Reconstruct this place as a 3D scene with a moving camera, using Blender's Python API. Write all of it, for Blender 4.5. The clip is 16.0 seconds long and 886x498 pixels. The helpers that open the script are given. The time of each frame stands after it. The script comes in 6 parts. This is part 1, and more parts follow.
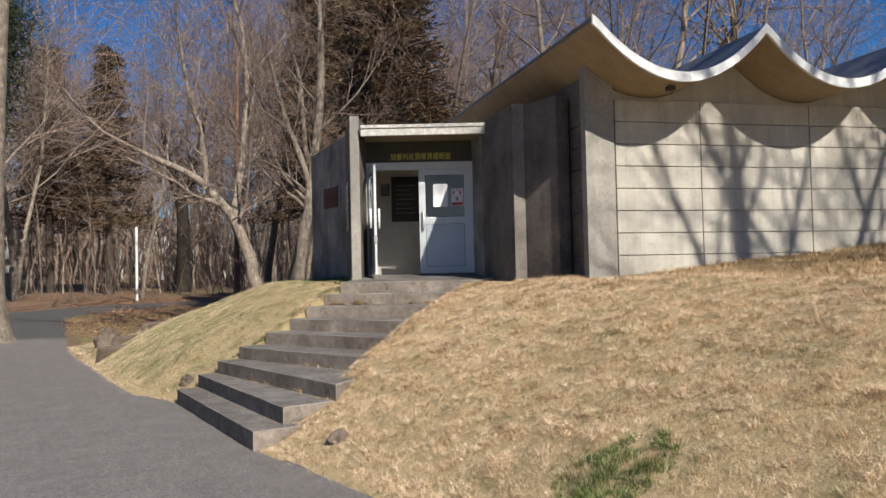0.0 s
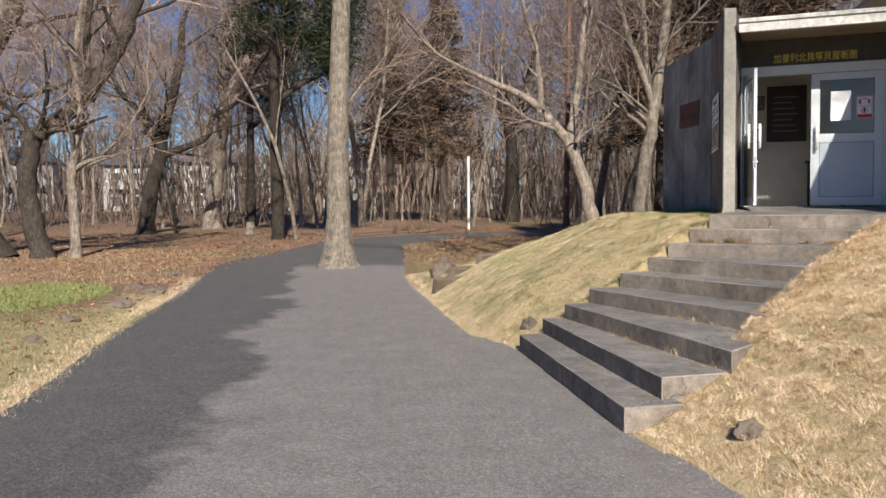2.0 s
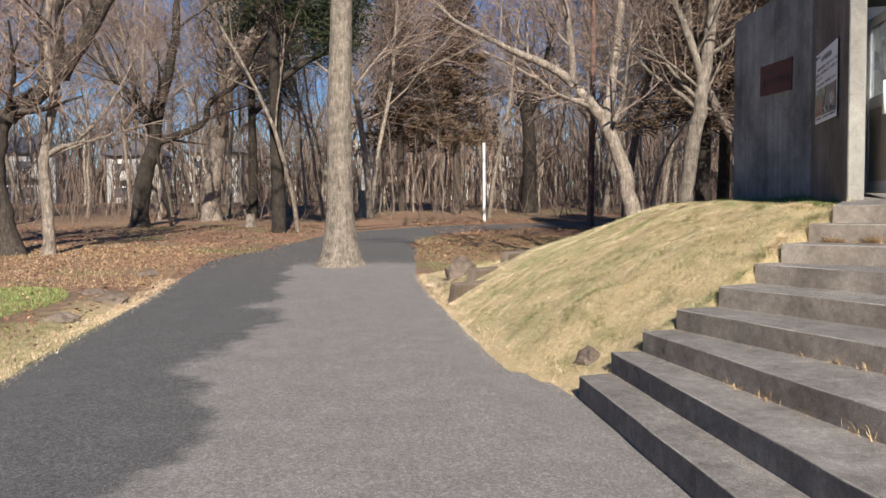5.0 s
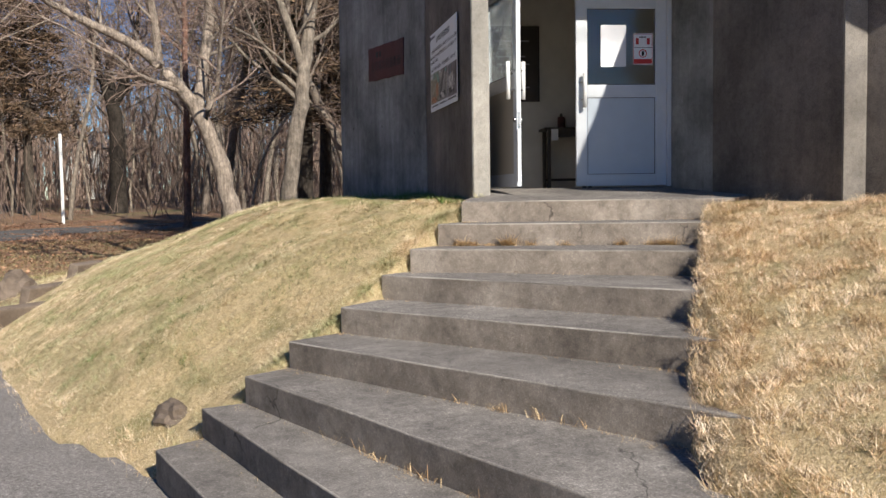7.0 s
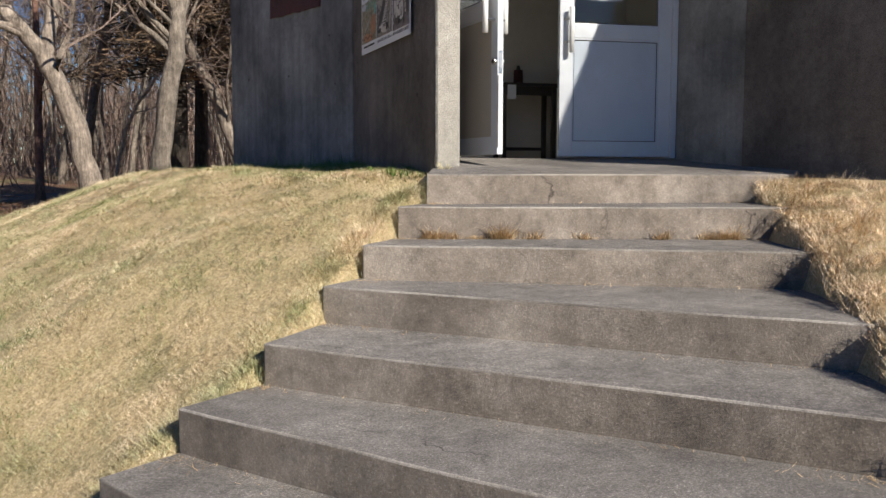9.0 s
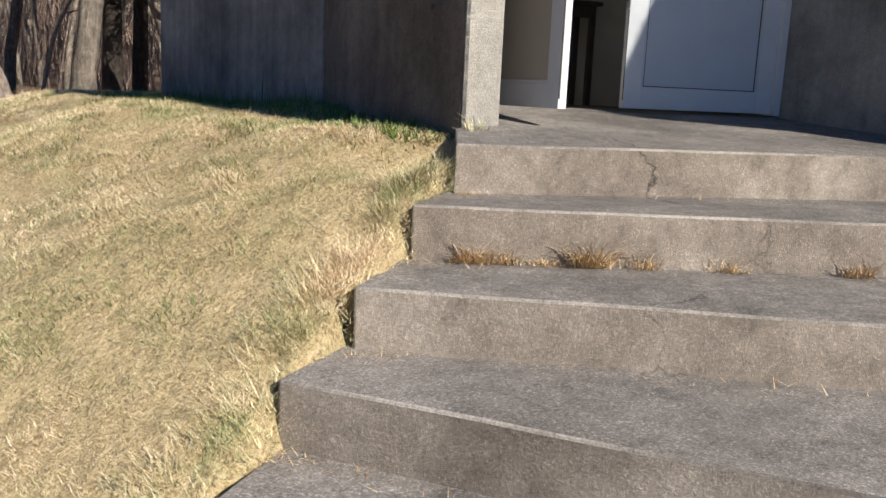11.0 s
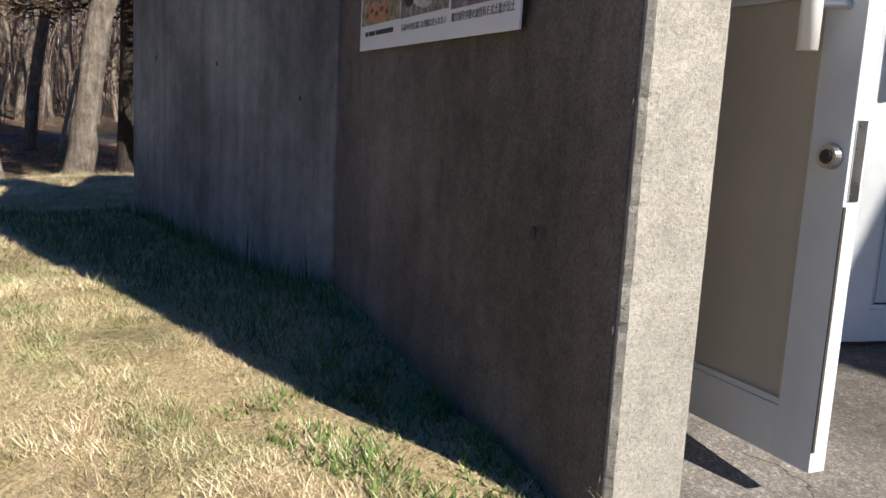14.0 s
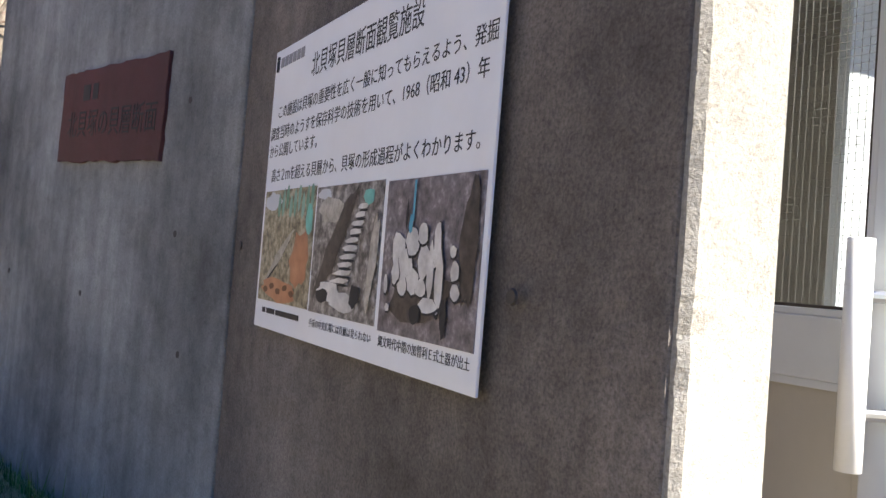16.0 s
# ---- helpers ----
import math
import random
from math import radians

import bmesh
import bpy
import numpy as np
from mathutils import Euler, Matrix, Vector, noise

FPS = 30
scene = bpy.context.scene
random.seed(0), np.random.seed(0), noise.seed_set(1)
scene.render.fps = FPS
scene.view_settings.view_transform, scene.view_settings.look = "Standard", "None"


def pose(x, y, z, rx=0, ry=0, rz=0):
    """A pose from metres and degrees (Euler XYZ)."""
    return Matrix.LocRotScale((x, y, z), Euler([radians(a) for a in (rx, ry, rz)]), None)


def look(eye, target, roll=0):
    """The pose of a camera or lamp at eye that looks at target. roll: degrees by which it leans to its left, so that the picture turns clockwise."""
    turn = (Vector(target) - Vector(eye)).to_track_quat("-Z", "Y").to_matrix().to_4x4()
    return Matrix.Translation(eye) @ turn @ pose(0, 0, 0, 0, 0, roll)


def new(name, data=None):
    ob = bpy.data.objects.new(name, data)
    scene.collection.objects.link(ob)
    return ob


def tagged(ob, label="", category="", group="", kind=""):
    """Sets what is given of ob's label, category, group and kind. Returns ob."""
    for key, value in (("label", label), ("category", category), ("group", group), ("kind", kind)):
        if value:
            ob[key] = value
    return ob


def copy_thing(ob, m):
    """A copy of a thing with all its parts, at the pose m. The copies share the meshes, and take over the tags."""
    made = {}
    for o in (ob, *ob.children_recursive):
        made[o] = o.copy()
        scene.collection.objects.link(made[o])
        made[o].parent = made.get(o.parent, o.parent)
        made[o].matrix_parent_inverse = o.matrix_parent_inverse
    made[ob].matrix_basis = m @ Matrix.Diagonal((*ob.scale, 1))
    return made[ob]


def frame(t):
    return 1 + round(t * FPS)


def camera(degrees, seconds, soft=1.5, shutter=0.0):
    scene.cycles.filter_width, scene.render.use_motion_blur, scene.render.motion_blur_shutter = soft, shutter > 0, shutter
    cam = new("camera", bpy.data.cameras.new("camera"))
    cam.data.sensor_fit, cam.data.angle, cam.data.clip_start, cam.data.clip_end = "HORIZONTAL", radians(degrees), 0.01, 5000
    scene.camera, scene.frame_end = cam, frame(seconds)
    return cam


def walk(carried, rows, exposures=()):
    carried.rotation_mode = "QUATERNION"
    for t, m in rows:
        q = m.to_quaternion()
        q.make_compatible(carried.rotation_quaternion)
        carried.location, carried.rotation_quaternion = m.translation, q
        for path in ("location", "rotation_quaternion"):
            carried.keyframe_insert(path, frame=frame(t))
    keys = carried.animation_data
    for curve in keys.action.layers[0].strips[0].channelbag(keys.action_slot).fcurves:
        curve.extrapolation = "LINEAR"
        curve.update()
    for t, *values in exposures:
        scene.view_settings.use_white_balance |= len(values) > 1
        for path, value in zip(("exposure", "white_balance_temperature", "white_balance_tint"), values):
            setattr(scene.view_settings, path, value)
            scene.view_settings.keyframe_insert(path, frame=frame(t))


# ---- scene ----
cam = camera(55.0, 16.0)
METRES, EYE, TILT, LEAN, TURN = 14.0, 1.6, 0.0, 0.0, -29.0
ROWS = [
    (0.0, 0.0, 0.0, 0.0, 0.04, 1.86, 1.28),
    (0.5, -0.0074, 0.0342, 0.001, 3.19, 1.64, 1.68),
    (1.0, -0.019, 0.0726, 0.0013, 8.63, 0.74, 1.3),
    (1.5, -0.0391, 0.1053, 0.0006, 15.11, -1.23, 0.71),
    (2.0, -0.0589, 0.1389, -0.0005, 21.39, -2.44, 0.36),
    (2.5, -0.0714, 0.1714, 0.001, 23.69, -2.04, 0.55),
    (3.0, -0.0859, 0.2047, 0.0027, 23.95, -0.57, 0.62),
    (5.5, -0.1529, 0.3643, -0.0019, 20.42, -3.67, 0.49),
    (6.0, -0.1586, 0.3973, -0.0021, 12.58, -3.76, 1.14),
    (6.5, -0.1635, 0.4321, -0.002, 4.05, -3.36, 1.31),
    (7.0, -0.1637, 0.4706, -0.002, -4.13, -3.44, 0.84),
    (7.5, -0.1701, 0.506, -0.0014, -7.61, -3.25, 0.78),
    (8.0, -0.1736, 0.5457, -0.0025, -9.18, -3.56, 0.22),
    (8.5, -0.1811, 0.5863, -0.0038, -10.92, -4.21, 0.09),
    (11.0, -0.176, 0.7661, 0.0083, -15.32, -10.59, -2.53),
    (11.5, -0.1734, 0.7964, 0.0125, -14.92, -11.04, -3.71),
    (12.0, -0.1686, 0.8158, 0.0213, -13.02, -11.06, -4.0),
    (12.5, -0.1656, 0.8477, 0.0268, -12.05, -11.25, -4.41),
    (13.0, -0.1559, 0.8695, 0.0337, -11.96, -11.24, -4.37),
    (13.5, -0.1497, 0.8889, 0.0441, -12.61, -10.68, -3.59),
    (14.0, -0.1518, 0.9028, 0.0484, -12.86, -9.16, -3.11),
    (14.5, -0.1469, 0.9205, 0.0548, -13.86, -6.5, -3.09),
    (15.0, -0.1464, 0.9266, 0.0654, -14.86, -2.82, -3.19),
    (15.5, -0.1494, 0.9308, 0.0725, -16.88, 0.28, -4.32),
    (16.0, -0.1537, 0.9341, 0.0746, -21.28, 1.8, -4.42),
]
walk(cam, [(t, pose(0, 0, EYE, TILT, LEAN, TURN) @ pose(METRES * x, METRES * y, METRES * z, 90 + pitch, roll, yaw)) for t, x, y, z, yaw, pitch, roll in ROWS],
     [(0.0, 0.39), (1.0, 0.41), (2.5, 0.72), (5.5, 0.78), (8.5, 0.68), (11.0, 0.74), (12.5, 0.77), (13.5, 0.8), (14.0, 0.9), (14.5, 1.22), (15.0, 1.72), (15.5, 1.92), (16.0, 1.97)])

# ---- world, sun, exposure ----
SUN_EL, SUN_AZ = 33.2, 179.5
world = bpy.data.worlds.new("sky")
scene.world = world
world.use_nodes = True
wn = world.node_tree
sky = wn.nodes.new("ShaderNodeTexSky")
sky.sky_type, sky.sun_disc = "NISHITA", False
sky.sun_elevation, sky.sun_rotation = radians(SUN_EL), radians(SUN_AZ)
sky.air_density, sky.dust_density, sky.ozone_density = 1.0, 0.0, 6.0
deep = wn.nodes.new("ShaderNodeHueSaturation")
deep.inputs["Saturation"].default_value, deep.inputs["Value"].default_value = 1.26, 1.25
deep.inputs["Hue"].default_value = 0.508
wn.links.new(sky.outputs[0], deep.inputs["Color"])
wn.links.new(deep.outputs[0], wn.nodes["Background"].inputs[0])
wn.nodes["Background"].inputs[1].default_value = 0.05
sun_data = bpy.data.lights.new("sun", "SUN")
sun_data.energy, sun_data.angle, sun_data.color = 5.0, radians(0.53), (1.0, 0.93, 0.825)
sun_dir = Vector((math.sin(radians(SUN_AZ)) * math.cos(radians(SUN_EL)), math.cos(radians(SUN_AZ)) * math.cos(radians(SUN_EL)), math.sin(radians(SUN_EL))))
sun = new("sun", sun_data)
sun.matrix_world = look(sun_dir * 60, (0, 0, 0))


# ---- materials ----
def material(name, rough=0.8, metal=0.0):
    m = bpy.data.materials.new(name)
    m.use_nodes = True
    b = m.node_tree.nodes["Principled BSDF"]
    b.inputs["Roughness"].default_value, b.inputs["Metallic"].default_value = rough, metal
    b.inputs["Specular IOR Level"].default_value = 0.35
    return m, m.node_tree, b


def coords(nt, scale=(1, 1, 1), use_object=False):
    tc, mp = nt.nodes.new("ShaderNodeTexCoord"), nt.nodes.new("ShaderNodeMapping")
    mp.inputs["Scale"].default_value = scale
    if use_object:
        nt.links.new(tc.outputs["Object"], mp.inputs[0])
    else:
        g = nt.nodes.new("ShaderNodeNewGeometry")
        nt.links.new(g.outputs["Position"], mp.inputs[0])
    return mp.outputs[0]


def tex_noise(nt, co, scale, detail=6, rough=0.6):
    n = nt.nodes.new("ShaderNodeTexNoise")
    n.inputs["Scale"].default_value, n.inputs["Detail"].default_value, n.inputs["Roughness"].default_value = scale, detail, rough
    nt.links.new(co, n.inputs["Vector"])
    return n.outputs["Fac"]


def ramp(nt, fac, stops):
    r = nt.nodes.new("ShaderNodeValToRGB")
    while len(r.color_ramp.elements) < len(stops):
        r.color_ramp.elements.new(0.5)
    for e, (p, c) in zip(r.color_ramp.elements, stops):
        e.position, e.color = p, (c[0], c[1], c[2], 1) if hasattr(c, "__len__") else (c, c, c, 1)
    nt.links.new(fac, r.inputs[0])
    return r.outputs[0]


def mix(nt, fac, a, b, mode="MIX"):
    m = nt.nodes.new("ShaderNodeMix")
    m.data_type, m.blend_type = "RGBA", mode
    for sock, v in ((m.inputs[0], fac), (m.inputs[6], a), (m.inputs[7], b)):
        if hasattr(v, "is_output"):
            nt.links.new(v, sock)
        elif hasattr(v, "__len__"):
            sock.default_value = (*v, 1)
        else:
            sock.default_value = v
    return m.outputs[2]


def bump(nt, bsdf, height, strength=0.4, dist=0.01):
    b = nt.nodes.new("ShaderNodeBump")
    b.inputs["Strength"].default_value, b.inputs["Distance"].default_value = strength, dist
    nt.links.new(height, b.inputs["Height"])
    nt.links.new(b.outputs[0], bsdf.inputs["Normal"])


def maths(nt, op, a, b=0.0, clamp=False):
    m = nt.nodes.new("ShaderNodeMath")
    m.operation, m.use_clamp = op, clamp
    for s, v in zip(m.inputs, (a, b)):
        if hasattr(v, "is_output"):
            nt.links.new(v, s)
        else:
            s.default_value = v
    return m.outputs[0]


def concrete(name, low, high, streak=0.5, grain=0.5, pits=0.35, rough=0.88):
    """Weathered concrete: broad stains, rain streaks downwards, fine grain and small pits."""
    m, nt, b = material(name, rough)
    co = coords(nt)
    base = ramp(nt, tex_noise(nt, co, 1.3, 8, 0.65), [(0.3, low), (0.7, high)])
    st = ramp(nt, tex_noise(nt, coords(nt, (5, 5, 0.25)), 1.6, 5, 0.6), [(0.35, 0.55), (0.62, 1.0)])
    c = mix(nt, streak, base, st, "MULTIPLY")
    g = ramp(nt, tex_noise(nt, co, 140, 4, 0.8), [(0.34, 0.5), (0.5, 0.92), (0.66, 1.3)])
    c = mix(nt, grain, c, g, "MULTIPLY")
    mott = ramp(nt, tex_noise(nt, co, 17, 8, 0.78), [(0.36, 0.66), (0.5, 0.97), (0.64, 1.15)])
    c = mix(nt, 0.25 + grain * 0.55, c, mott, "MULTIPLY")
    v = nt.nodes.new("ShaderNodeTexVoronoi")
    v.inputs["Scale"].default_value = 55
    nt.links.new(co, v.inputs["Vector"])
    holes = ramp(nt, v.outputs["Distance"], [(0.0, 0.15), (0.16, 1.0)])
    sparse = ramp(nt, tex_noise(nt, co, 9, 2), [(0.5, 0.0), (0.62, 1.0)])
    c = mix(nt, maths(nt, "MULTIPLY", sparse, pits), c, holes, "MULTIPLY")
    nt.links.new(c, b.inputs["Base Color"])
    bump(nt, b, maths(nt, "ADD", g, holes), 0.55, 0.004)
    return m


def plain(name, colour, rough=0.5, metal=0.0, vary=0.12, scale=6.0, grain=0.0):
    """Painted or moulded surface with faint dirt."""
    m, nt, b = material(name, rough, metal)
    f = tex_noise(nt, coords(nt), scale, 7, 0.65)
    d = tuple(v * (1 - vary) for v in colour)
    c = ramp(nt, f, [(0.35, d), (0.65, colour)])
    nt.links.new(c, b.inputs["Base Color"])
    r = ramp(nt, f, [(0.3, max(rough - 0.1, 0.05)), (0.7, min(rough + 0.1, 1))])
    nt.links.new(r, b.inputs["Roughness"])
    if grain:
        bump(nt, b, tex_noise(nt, coords(nt), 90, 4), grain, 0.003)
    return m


# M_WALL, M_WALL2, M_PIER, M_FIN: one concrete; shade, skylight and sun put into tones
M_WALL = concrete("wall_concrete_shade_tone", (0.1, 0.086, 0.076), (0.265, 0.23, 0.202), 0.4, 0.85, 0.85)
M_WALL2 = concrete("wall_concrete_skylit_tone", (0.13, 0.132, 0.132), (0.43, 0.425, 0.415), 0.62, 0.5, 0.6)
M_PIER = concrete("cast_concrete_pale_sunlit", (0.29, 0.272, 0.24), (0.43, 0.405, 0.36), 0.25, 0.6, 0.9)
M_FIN = concrete("cast_concrete_fin_sunlit", (0.19, 0.172, 0.15), (0.34, 0.31, 0.275), 0.35, 0.6, 0.6)
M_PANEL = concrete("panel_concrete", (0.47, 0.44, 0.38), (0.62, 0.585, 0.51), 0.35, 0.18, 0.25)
M_SOFFIT = concrete("soffit_concrete", (0.30, 0.22, 0.13), (0.42, 0.32, 0.2), 0.2, 0.3, 0.2)


def stair_concrete():
    m, nt, b = material("stair_concrete", 0.9)
    co = coords(nt)
    stain = tex_noise(nt, co, 1.7, 9, 0.7)
    tread = ramp(nt, stain, [(0.28, (0.12, 0.108, 0.098)), (0.5, (0.2, 0.182, 0.164)), (0.72, (0.31, 0.284, 0.256))])
    riser = ramp(nt, stain, [(0.28, (0.13, 0.107, 0.087)), (0.5, (0.24, 0.203, 0.169)), (0.72, (0.37, 0.322, 0.274))])
    geo, sepn = nt.nodes.new("ShaderNodeNewGeometry"), nt.nodes.new("ShaderNodeSeparateXYZ")
    nt.links.new(geo.outputs["Normal"], sepn.inputs[0])
    flat = ramp(nt, sepn.outputs[2], [(0.4, 0.0), (0.8, 1.0)])
    base = mix(nt, flat, riser, tread)
    sp = ramp(nt, maths(nt, "ADD", maths(nt, "MULTIPLY", tex_noise(nt, co, 120, 3, 0.9), 0.7), maths(nt, "MULTIPLY", tex_noise(nt, co, 38, 6, 0.85), 0.3)), [(0.38, 0.4), (0.5, 0.9), (0.57, 1.25), (0.62, 2.3)])
    c = mix(nt, maths(nt, "ADD", maths(nt, "MULTIPLY", flat, 0.5), 0.4), base, sp, "MULTIPLY")
    big = ramp(nt, tex_noise(nt, co, 11, 9, 0.8), [(0.34, 0.5), (0.46, 0.85), (0.54, 1.0), (0.66, 1.25)])
    c = mix(nt, 0.75, c, big, "MULTIPLY")
    v = nt.nodes.new("ShaderNodeTexVoronoi")
    v.feature = "DISTANCE_TO_EDGE"
    v.inputs["Scale"].default_value = 0.55
    warp = nt.nodes.new("ShaderNodeVectorMath")
    wn_ = nt.nodes.new("ShaderNodeTexNoise")
    wn_.inputs["Scale"].default_value = 7.0
    wn_.inputs["Detail"].default_value = 5.0
    nt.links.new(co, wn_.inputs["Vector"])
    warp.operation = "MULTIPLY_ADD"
    nt.links.new(wn_.outputs["Color"], warp.inputs[0])
    warp.inputs[1].default_value = (0.25, 0.25, 0.25)
    nt.links.new(co, warp.inputs[2])
    nt.links.new(warp.outputs[0], v.inputs["Vector"])
    crack = ramp(nt, v.outputs["Distance"], [(0.0, 0.15), (0.004, 1.0)])
    few = ramp(nt, tex_noise(nt, co, 0.9, 2), [(0.46, 0.0), (0.54, 0.85)])
    c = mix(nt, few, c, crack, "MULTIPLY")
    nt.links.new(c, b.inputs["Base Color"])
    bump(nt, b, sp, 0.35, 0.004)
    return m


M_STAIR = stair_concrete()
M_NOSE = concrete("worn_step_edge", (0.14, 0.122, 0.104), (0.46, 0.42, 0.37), 0.1, 0.9, 0.8)


def asphalt():
    """Worn asphalt; a darker relaid strip runs along one side of the path."""
    m, nt, b = material("asphalt", 0.9)
    co = coords(nt)
    grit = maths(nt, "ADD", maths(nt, "MULTIPLY", tex_noise(nt, co, 130, 2, 0.8), 0.6), maths(nt, "MULTIPLY", tex_noise(nt, co, 42, 3, 0.8), 0.4))
    worn = ramp(nt, grit, [(0.36, (0.085, 0.077, 0.072)), (0.5, (0.19, 0.175, 0.163)), (0.62, (0.38, 0.352, 0.33))])
    dark = ramp(nt, grit, [(0.38, (0.028, 0.027, 0.027)), (0.5, (0.082, 0.079, 0.077)), (0.61, (0.21, 0.202, 0.195))])
    sep = nt.nodes.new("ShaderNodeSeparateXYZ")
    nt.links.new(co, sep.inputs[0])
    w = tex_noise(nt, co, 0.5, 9, 0.62)
    edge = maths(nt, "ADD", sep.outputs[0], maths(nt, "MULTIPLY", maths(nt, "SUBTRACT", w, 0.5), 2.6))
    f = ramp(nt, maths(nt, "ADD", maths(nt, "MULTIPLY", edge, 0.5), 1.0), [(0.58, 0.0), (0.70, 1.0)])
    far = ramp(nt, maths(nt, "MULTIPLY", sep.outputs[1], 0.01), [(0.262, 1.0), (0.272, 0.0)])
    c = mix(nt, maths(nt, "MULTIPLY", f, far), dark, worn)
    blot = ramp(nt, tex_noise(nt, co, 2.2, 8, 0.7), [(0.3, 0.78), (0.7, 1.12)])
    c = mix(nt, 0.8, c, blot, "MULTIPLY")
    nt.links.new(c, b.inputs["Base Color"])
    bump(nt, b, grit, 0.9, 0.008)
    return m


M_ROAD = asphalt()


def ground_material():
    """Straw-coloured turf on the mound, brown leaf litter under the trees."""
    m, nt, b = material("turf_and_litter", 0.95)
    co = coords(nt)
    fine = tex_noise(nt, co, 70, 4, 0.8)
    mid = tex_noise(nt, co, 2.5, 8, 0.7)
    straw = ramp(nt, fine, [(0.3, (0.26, 0.19, 0.09)), (0.5, (0.52, 0.4, 0.22)), (0.72, (0.76, 0.62, 0.4))])
    green = ramp(nt, fine, [(0.3, (0.05, 0.06, 0.018)), (0.7, (0.2, 0.22, 0.07))])
    turf = mix(nt, ramp(nt, mid, [(0.5, 0.0), (0.68, 0.6)]), straw, green)
    vor = nt.nodes.new("ShaderNodeTexVoronoi")
    vor.inputs["Scale"].default_value = 14
    nt.links.new(co, vor.inputs["Vector"])
    leaf = ramp(nt, vor.outputs["Color"], [(0.15, (0.1, 0.055, 0.034)), (0.5, (0.25, 0.14, 0.085)), (0.85, (0.44, 0.27, 0.175))])
    soil = ramp(nt, fine, [(0.3, (0.1, 0.068, 0.042)), (0.7, (0.31, 0.22, 0.135))])
    litter = mix(nt, ramp(nt, tex_noise(nt, co, 0.35, 7, 0.65), [(0.42, 0.0), (0.55, 1.0)]), soil, leaf)
    litter = mix(nt, ramp(nt, tex_noise(nt, co, 0.22, 4, 0.6), [(0.56, 0.0), (0.66, 0.7)]), litter, (0.17, 0.19, 0.07))
    sep = nt.nodes.new("ShaderNodeSeparateXYZ")
    nt.links.new(co, sep.inputs[0])
    wob = maths(nt, "MULTIPLY", maths(nt, "SUBTRACT", mid, 0.5), 3.0)
    a = ramp(nt, maths(nt, "MULTIPLY", maths(nt, "ADD", sep.outputs[1], wob), 0.01), [(0.185, 0.0), (0.21, 1.0)])
    l = ramp(nt, maths(nt, "ADD", maths(nt, "MULTIPLY", maths(nt, "ADD", sep.outputs[0], wob), 0.05), 0.5), [(0.30, 1.0), (0.335, 0.0)])
    l = maths(nt, "MULTIPLY", l, ramp(nt, maths(nt, "MULTIPLY", maths(nt, "ADD", sep.outputs[1], wob), 0.01), [(0.13, 0.0), (0.17, 1.0)]))
    c = mix(nt, maths(nt, "MAXIMUM", a, l), turf, litter)
    nt.links.new(c, b.inputs["Base Color"])
    bump(nt, b, maths(nt, "ADD", fine, vor.outputs["Distance"]), 0.8, 0.03)
    return m


M_GROUND = ground_material()


def blade_material(name, stops, patch=None, amount=(0.5, 0.7, 0.75), uneven=0.9):
    m, nt, b = material(name, 0.75)
    g = nt.nodes.new("ShaderNodeNewGeometry")
    c = ramp(nt, g.outputs["Random Per Island"], stops)
    if patch:
        f = ramp(nt, tex_noise(nt, coords(nt), 1.6, 6, 0.7), [(amount[0], 0.0), (amount[1], amount[2])])
        c = mix(nt, f, c, ramp(nt, g.outputs["Random Per Island"], patch))
    tone = ramp(nt, tex_noise(nt, coords(nt), 8.0, 8, 0.78), [(0.36, (0.4, 0.33, 0.25)), (0.46, (0.92, 0.88, 0.83)), (0.6, (1.28, 1.27, 1.26))])
    c = mix(nt, uneven, c, tone, "MULTIPLY")
    broad = ramp(nt, tex_noise(nt, coords(nt), 2.3, 6, 0.7), [(0.34, (0.66, 0.6, 0.54)), (0.48, (1.0, 1.0, 1.0)), (0.66, (1.12, 1.12, 1.14))])
    c = mix(nt, 0.75, c, broad, "MULTIPLY")
    nt.links.new(c, b.inputs["Base Color"])
    return m


STRAW = [(0.0, (0.42, 0.285, 0.16)), (0.25, (0.7, 0.53, 0.34)), (0.7, (0.86, 0.7, 0.51)), (1.0, (0.93, 0.82, 0.66))]
PALE_STRAW = [(0.0, (0.32, 0.23, 0.13)), (0.2, (0.7, 0.555, 0.355)), (0.65, (0.89, 0.75, 0.53)), (1.0, (0.96, 0.86, 0.67))]
GREEN = [(0.0, (0.13, 0.165, 0.06)), (0.5, (0.32, 0.35, 0.16)), (1.0, (0.58, 0.57, 0.34))]
M_STRAW = blade_material("dry_grass", STRAW, GREEN, (0.55, 0.7, 0.7), 1.0)
M_STRAW2 = blade_material("greenish_dry_grass", PALE_STRAW, GREEN, (0.4, 0.58, 0.92), 0.78)
M_BROWN = blade_material("withered_grass", [(0.0, (0.24, 0.14, 0.065)), (0.5, (0.54, 0.38, 0.2)), (1.0, (0.76, 0.6, 0.37))])
M_GREEN = blade_material("green_grass", [(0.0, (0.03, 0.07, 0.012)), (0.5, (0.08, 0.15, 0.03)), (1.0, (0.2, 0.27, 0.07))])
M_DULL = blade_material("dull_green_grass", [(0.0, (0.08, 0.1, 0.03)), (0.5, (0.2, 0.22, 0.08)), (1.0, (0.42, 0.38, 0.2))])
M_OLIVE = blade_material("olive_brown_grass", [(0.0, (0.13, 0.1, 0.045)), (0.5, (0.3, 0.235, 0.115)), (1.0, (0.5, 0.4, 0.22))], GREEN, (0.48, 0.6, 0.8))
